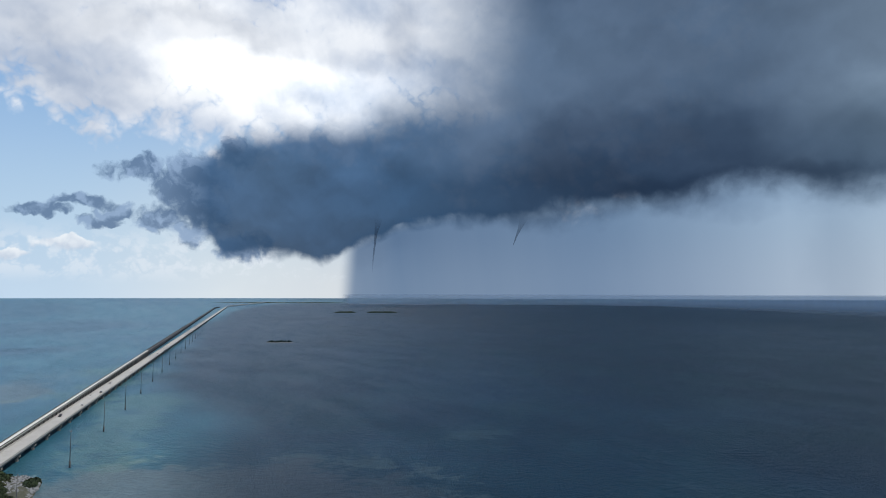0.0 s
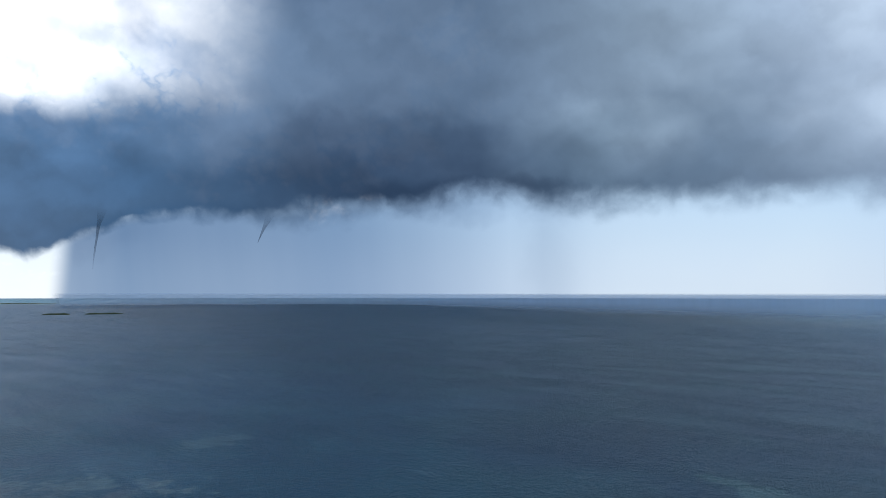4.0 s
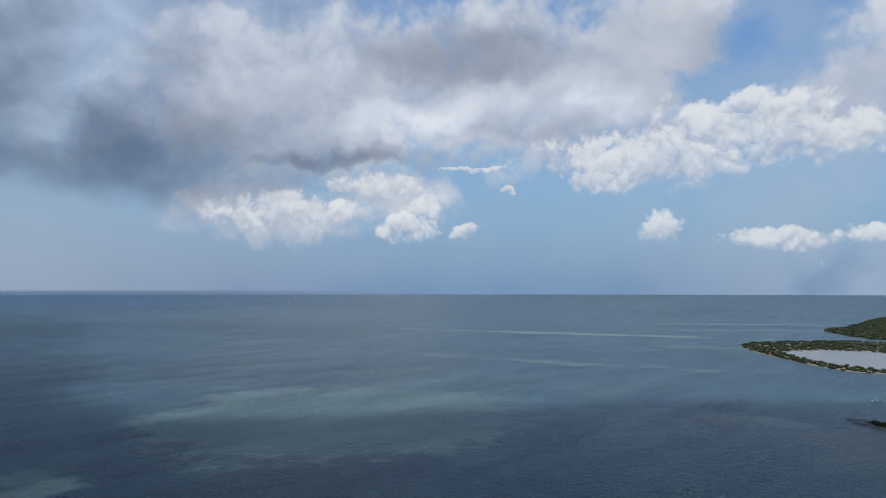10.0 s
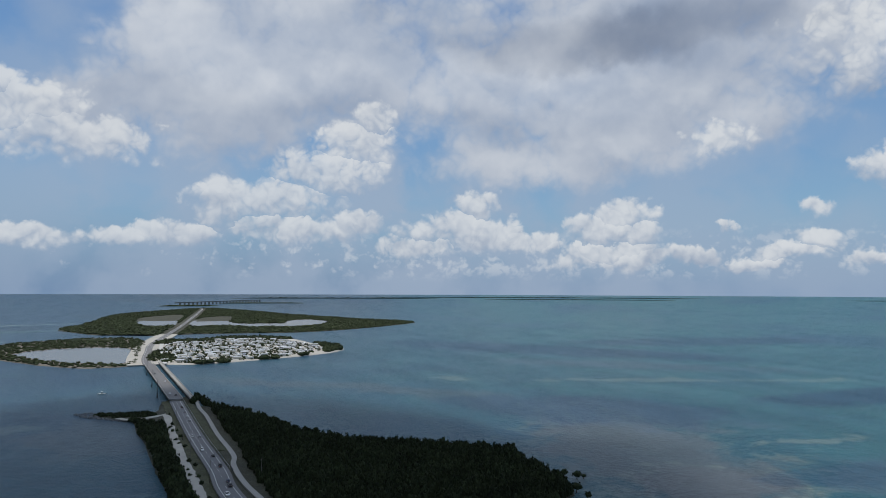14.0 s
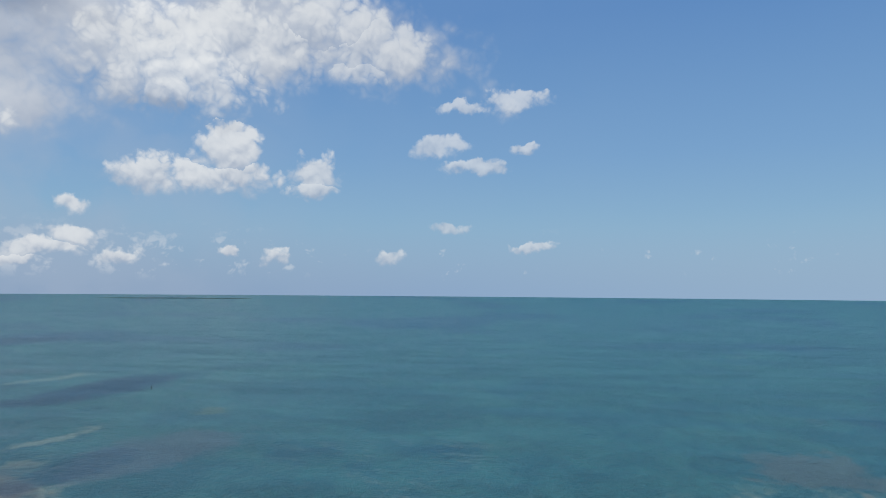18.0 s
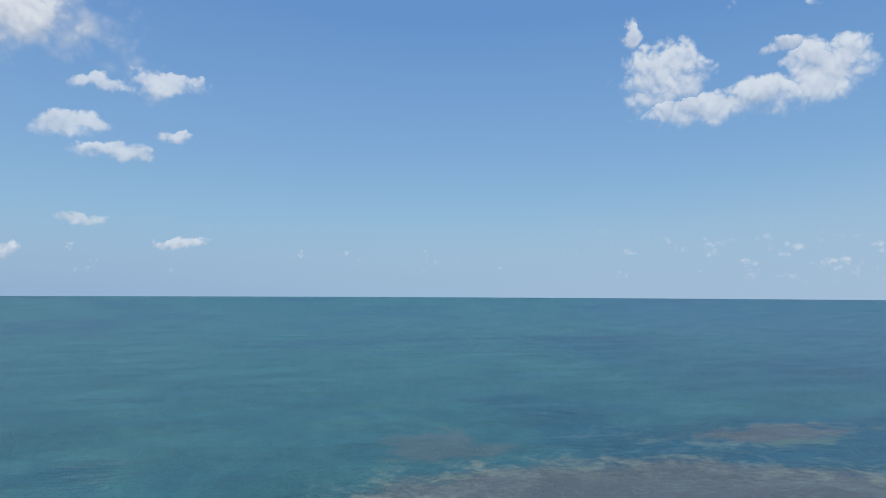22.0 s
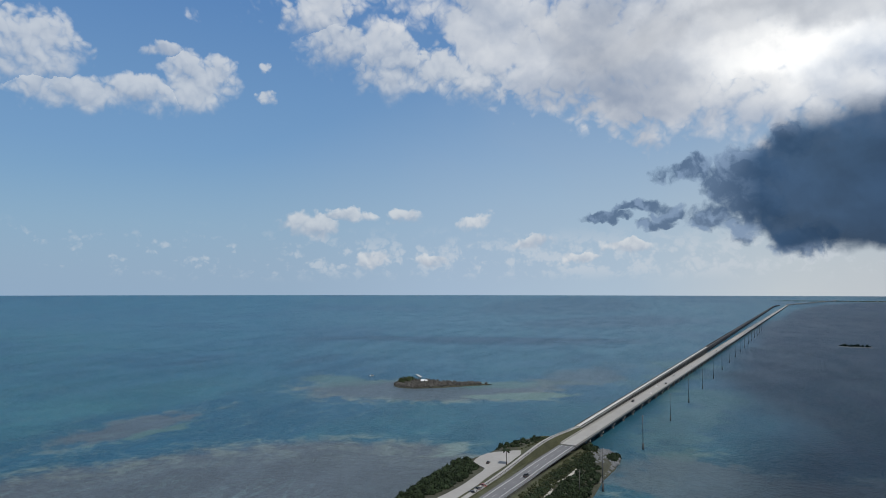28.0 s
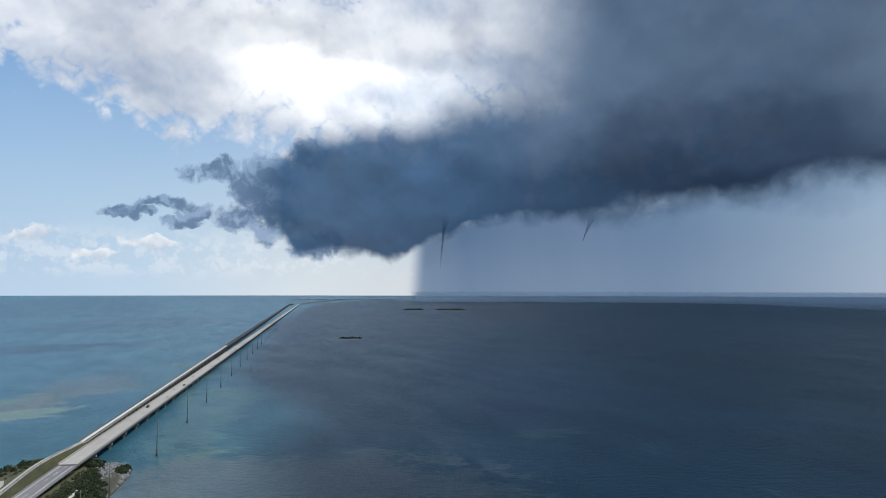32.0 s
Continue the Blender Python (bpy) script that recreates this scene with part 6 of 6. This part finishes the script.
boat(447, -641, 40, "small open boat drifting off the bridge")
boat(2705, -1184, 160, "distant white boat on the open sea")
boat(-3642, -986, 200, "distant white motor boat running with a wake", 60.0)
boat(-678, 525, 80, "small white boat moored off the islet")
mark = empty("channel_marker", (-380, -699, 0), "dark day-mark post standing in the shallows", "marker")
part("post", tube("post", [(0, 0, -1), (0, 0, 4.2)], [0.22, 0.2], TIMBER), mark)
part("board", boxes_mesh("board", [(-0.08, -0.9, 2.6, 0.08, 0.9, 4.4)], SIGN, 0.03), mark)


# ---- waterspouts ----
def spout(name, pts, label):
    """A funnel hanging from the cloud: points of bearing, elevation and half width in degrees, from top to tip."""
    r = 4450.0
    line, rad = [], []
    for a, e, w in pts:
        x, y = bearing(a, r)
        line.append((x, y, H + r * math.tan(radians(e))))
        rad.append(r * math.tan(radians(w * 0.62)))
    ob = new(name, tube(name, line, rad, SPOUT, 14, False))
    return tagged(ob, label, "waterspout", kind="structure")


def spray_material():
    m = bpy.data.materials.new("spout_spray")
    m.use_nodes = True
    n = Nodes(m.node_tree)
    t = m.node_tree
    b = t.nodes["Principled BSDF"]
    b.inputs["Base Color"].default_value = (0.035, 0.055, 0.085, 1)
    b.inputs["Roughness"].default_value = 1.0
    b.inputs["Specular IOR Level"].default_value = 0.0
    z = n.split(n.add("NewGeometry").outputs["Position"])[2]
    n.set(b.inputs["Alpha"], n.math("MULTIPLY", n.step(z, 250.0, 440.0, 0.04, 0.32), n.step(z, 640.0, 500.0, 0.0, 1.0)))
    return m


SPOUT = spray_material()
spout("waterspout", [(-5.7, 6.6, 0.6), (-5.8, 5.9, 0.36), (-5.9, 5.4, 0.22), (-5.95, 4.9, 0.17), (-6.0, 4.3, 0.13), (-6.08, 3.6, 0.11), (-6.15, 2.8, 0.08), (-6.2, 1.9, 0.06)], "thin grey waterspout hanging from the storm cloud")
spout("waterspout", [(7.3, 7.6, 1.5), (7.1, 6.9, 0.85), (6.95, 6.3, 0.45), (6.7, 5.7, 0.25), (6.45, 5.1, 0.13), (6.15, 4.3, 0.03)], "short funnel cloud hanging from the storm cloud")


# ---- a cloud deck added overhead, out of view, going on from the storm to shade the sea ----
def shading_cloud():
    rise = 3000.0
    reach = rise / math.tan(radians(SUN_EL))
    ox, oy = math.sin(radians(SUN_AZ)) * reach, math.cos(radians(SUN_AZ)) * reach
    # where its shadow is wanted on the sea and the keys
    shade = [(-430, 1100), (-230, 640), (-120, 400), (-110, 150), (-150, -120), (-60, -330), (-60, -480), (60, -560), (330, -700), (450, -690), (480, -560), (400, -400), (430, -220), (520, -60), (820, 60), (1500, 160),
             (2700, 300), (3500, 800), (3500, 2000), (2500, 3800), (500, 4200), (-1000, 4000), (-900, 2700), (-640, 1750)]
    edge = wander(shade, 70, 60, 12)
    n = len(edge)
    cx, cy = 700.0, 800.0
    v, f = [], []
    for ring, (k, lift) in enumerate(((1.0, 60), (0.95, 0), (0.55, -20), (0.1, 0), (0.1, 420), (0.55, 380), (0.95, 160))):
        for x, y in edge:
            p = Vector((cx + (x - cx) * k, cy + (y - cy) * k, 0))
            q = noise.noise(Vector((p.x * 0.004, p.y * 0.004, ring * 0.7))) * 70
            v.append((p.x + ox, p.y + oy, rise + lift + (q if ring else 0)))
    for r in range(7):
        for i in range(n):
            j = (i + 1) % n
            f.append((r * n + i, r * n + j, ((r + 1) % 7) * n + j, ((r + 1) % 7) * n + i))
    f += [tuple(range(3 * n, 4 * n)), tuple(range(5 * n - 1, 4 * n - 1, -1))]
    me = mesh_from("shading_cloud", v, f, CLOUD, True)
    me.attributes.new("depth", "FLOAT", "POINT").data.foreach_set("value", [0.0 if i < n else 1.0 for i in range(7 * n)])
    tagged(new("shading_cloud", me), "wide grey cloud deck added out of view overhead to shade the sea", "cloud", kind="structure")


CLOUD = material("cloud_base", (0.78, 0.79, 0.80), 1.0, 0.15, 0.004, spec=0.0)


def thin_cloud(m):
    """The deck thins out at its rim and towards the east, and its cover is uneven."""
    n = Nodes(m.node_tree)
    geo = n.add("NewGeometry")
    x, y, z = n.split(geo.outputs["Position"])
    k = n.step(n.math("ADD", n.math("MULTIPLY_ADD", y, -0.75, x), n.math("MULTIPLY", n.noise(geo.outputs["Position"], 0.0025, 4.0, 0.6), 1500.0)), 2500.0, 4200.0, 1.0, 0.22)
    rim = n.add("Attribute", attribute_name="depth").outputs["Fac"]
    rim = n.step(n.math("ADD", rim, n.math("MULTIPLY", n.math("SUBTRACT", n.noise(geo.outputs["Position"], 0.006, 4.0, 0.6), 0.5), 0.9)), 0.0, 0.9)
    n.set(m.node_tree.nodes["Principled BSDF"].inputs["Alpha"], n.math("MULTIPLY", k, rim))


thin_cloud(CLOUD)
shading_cloud()


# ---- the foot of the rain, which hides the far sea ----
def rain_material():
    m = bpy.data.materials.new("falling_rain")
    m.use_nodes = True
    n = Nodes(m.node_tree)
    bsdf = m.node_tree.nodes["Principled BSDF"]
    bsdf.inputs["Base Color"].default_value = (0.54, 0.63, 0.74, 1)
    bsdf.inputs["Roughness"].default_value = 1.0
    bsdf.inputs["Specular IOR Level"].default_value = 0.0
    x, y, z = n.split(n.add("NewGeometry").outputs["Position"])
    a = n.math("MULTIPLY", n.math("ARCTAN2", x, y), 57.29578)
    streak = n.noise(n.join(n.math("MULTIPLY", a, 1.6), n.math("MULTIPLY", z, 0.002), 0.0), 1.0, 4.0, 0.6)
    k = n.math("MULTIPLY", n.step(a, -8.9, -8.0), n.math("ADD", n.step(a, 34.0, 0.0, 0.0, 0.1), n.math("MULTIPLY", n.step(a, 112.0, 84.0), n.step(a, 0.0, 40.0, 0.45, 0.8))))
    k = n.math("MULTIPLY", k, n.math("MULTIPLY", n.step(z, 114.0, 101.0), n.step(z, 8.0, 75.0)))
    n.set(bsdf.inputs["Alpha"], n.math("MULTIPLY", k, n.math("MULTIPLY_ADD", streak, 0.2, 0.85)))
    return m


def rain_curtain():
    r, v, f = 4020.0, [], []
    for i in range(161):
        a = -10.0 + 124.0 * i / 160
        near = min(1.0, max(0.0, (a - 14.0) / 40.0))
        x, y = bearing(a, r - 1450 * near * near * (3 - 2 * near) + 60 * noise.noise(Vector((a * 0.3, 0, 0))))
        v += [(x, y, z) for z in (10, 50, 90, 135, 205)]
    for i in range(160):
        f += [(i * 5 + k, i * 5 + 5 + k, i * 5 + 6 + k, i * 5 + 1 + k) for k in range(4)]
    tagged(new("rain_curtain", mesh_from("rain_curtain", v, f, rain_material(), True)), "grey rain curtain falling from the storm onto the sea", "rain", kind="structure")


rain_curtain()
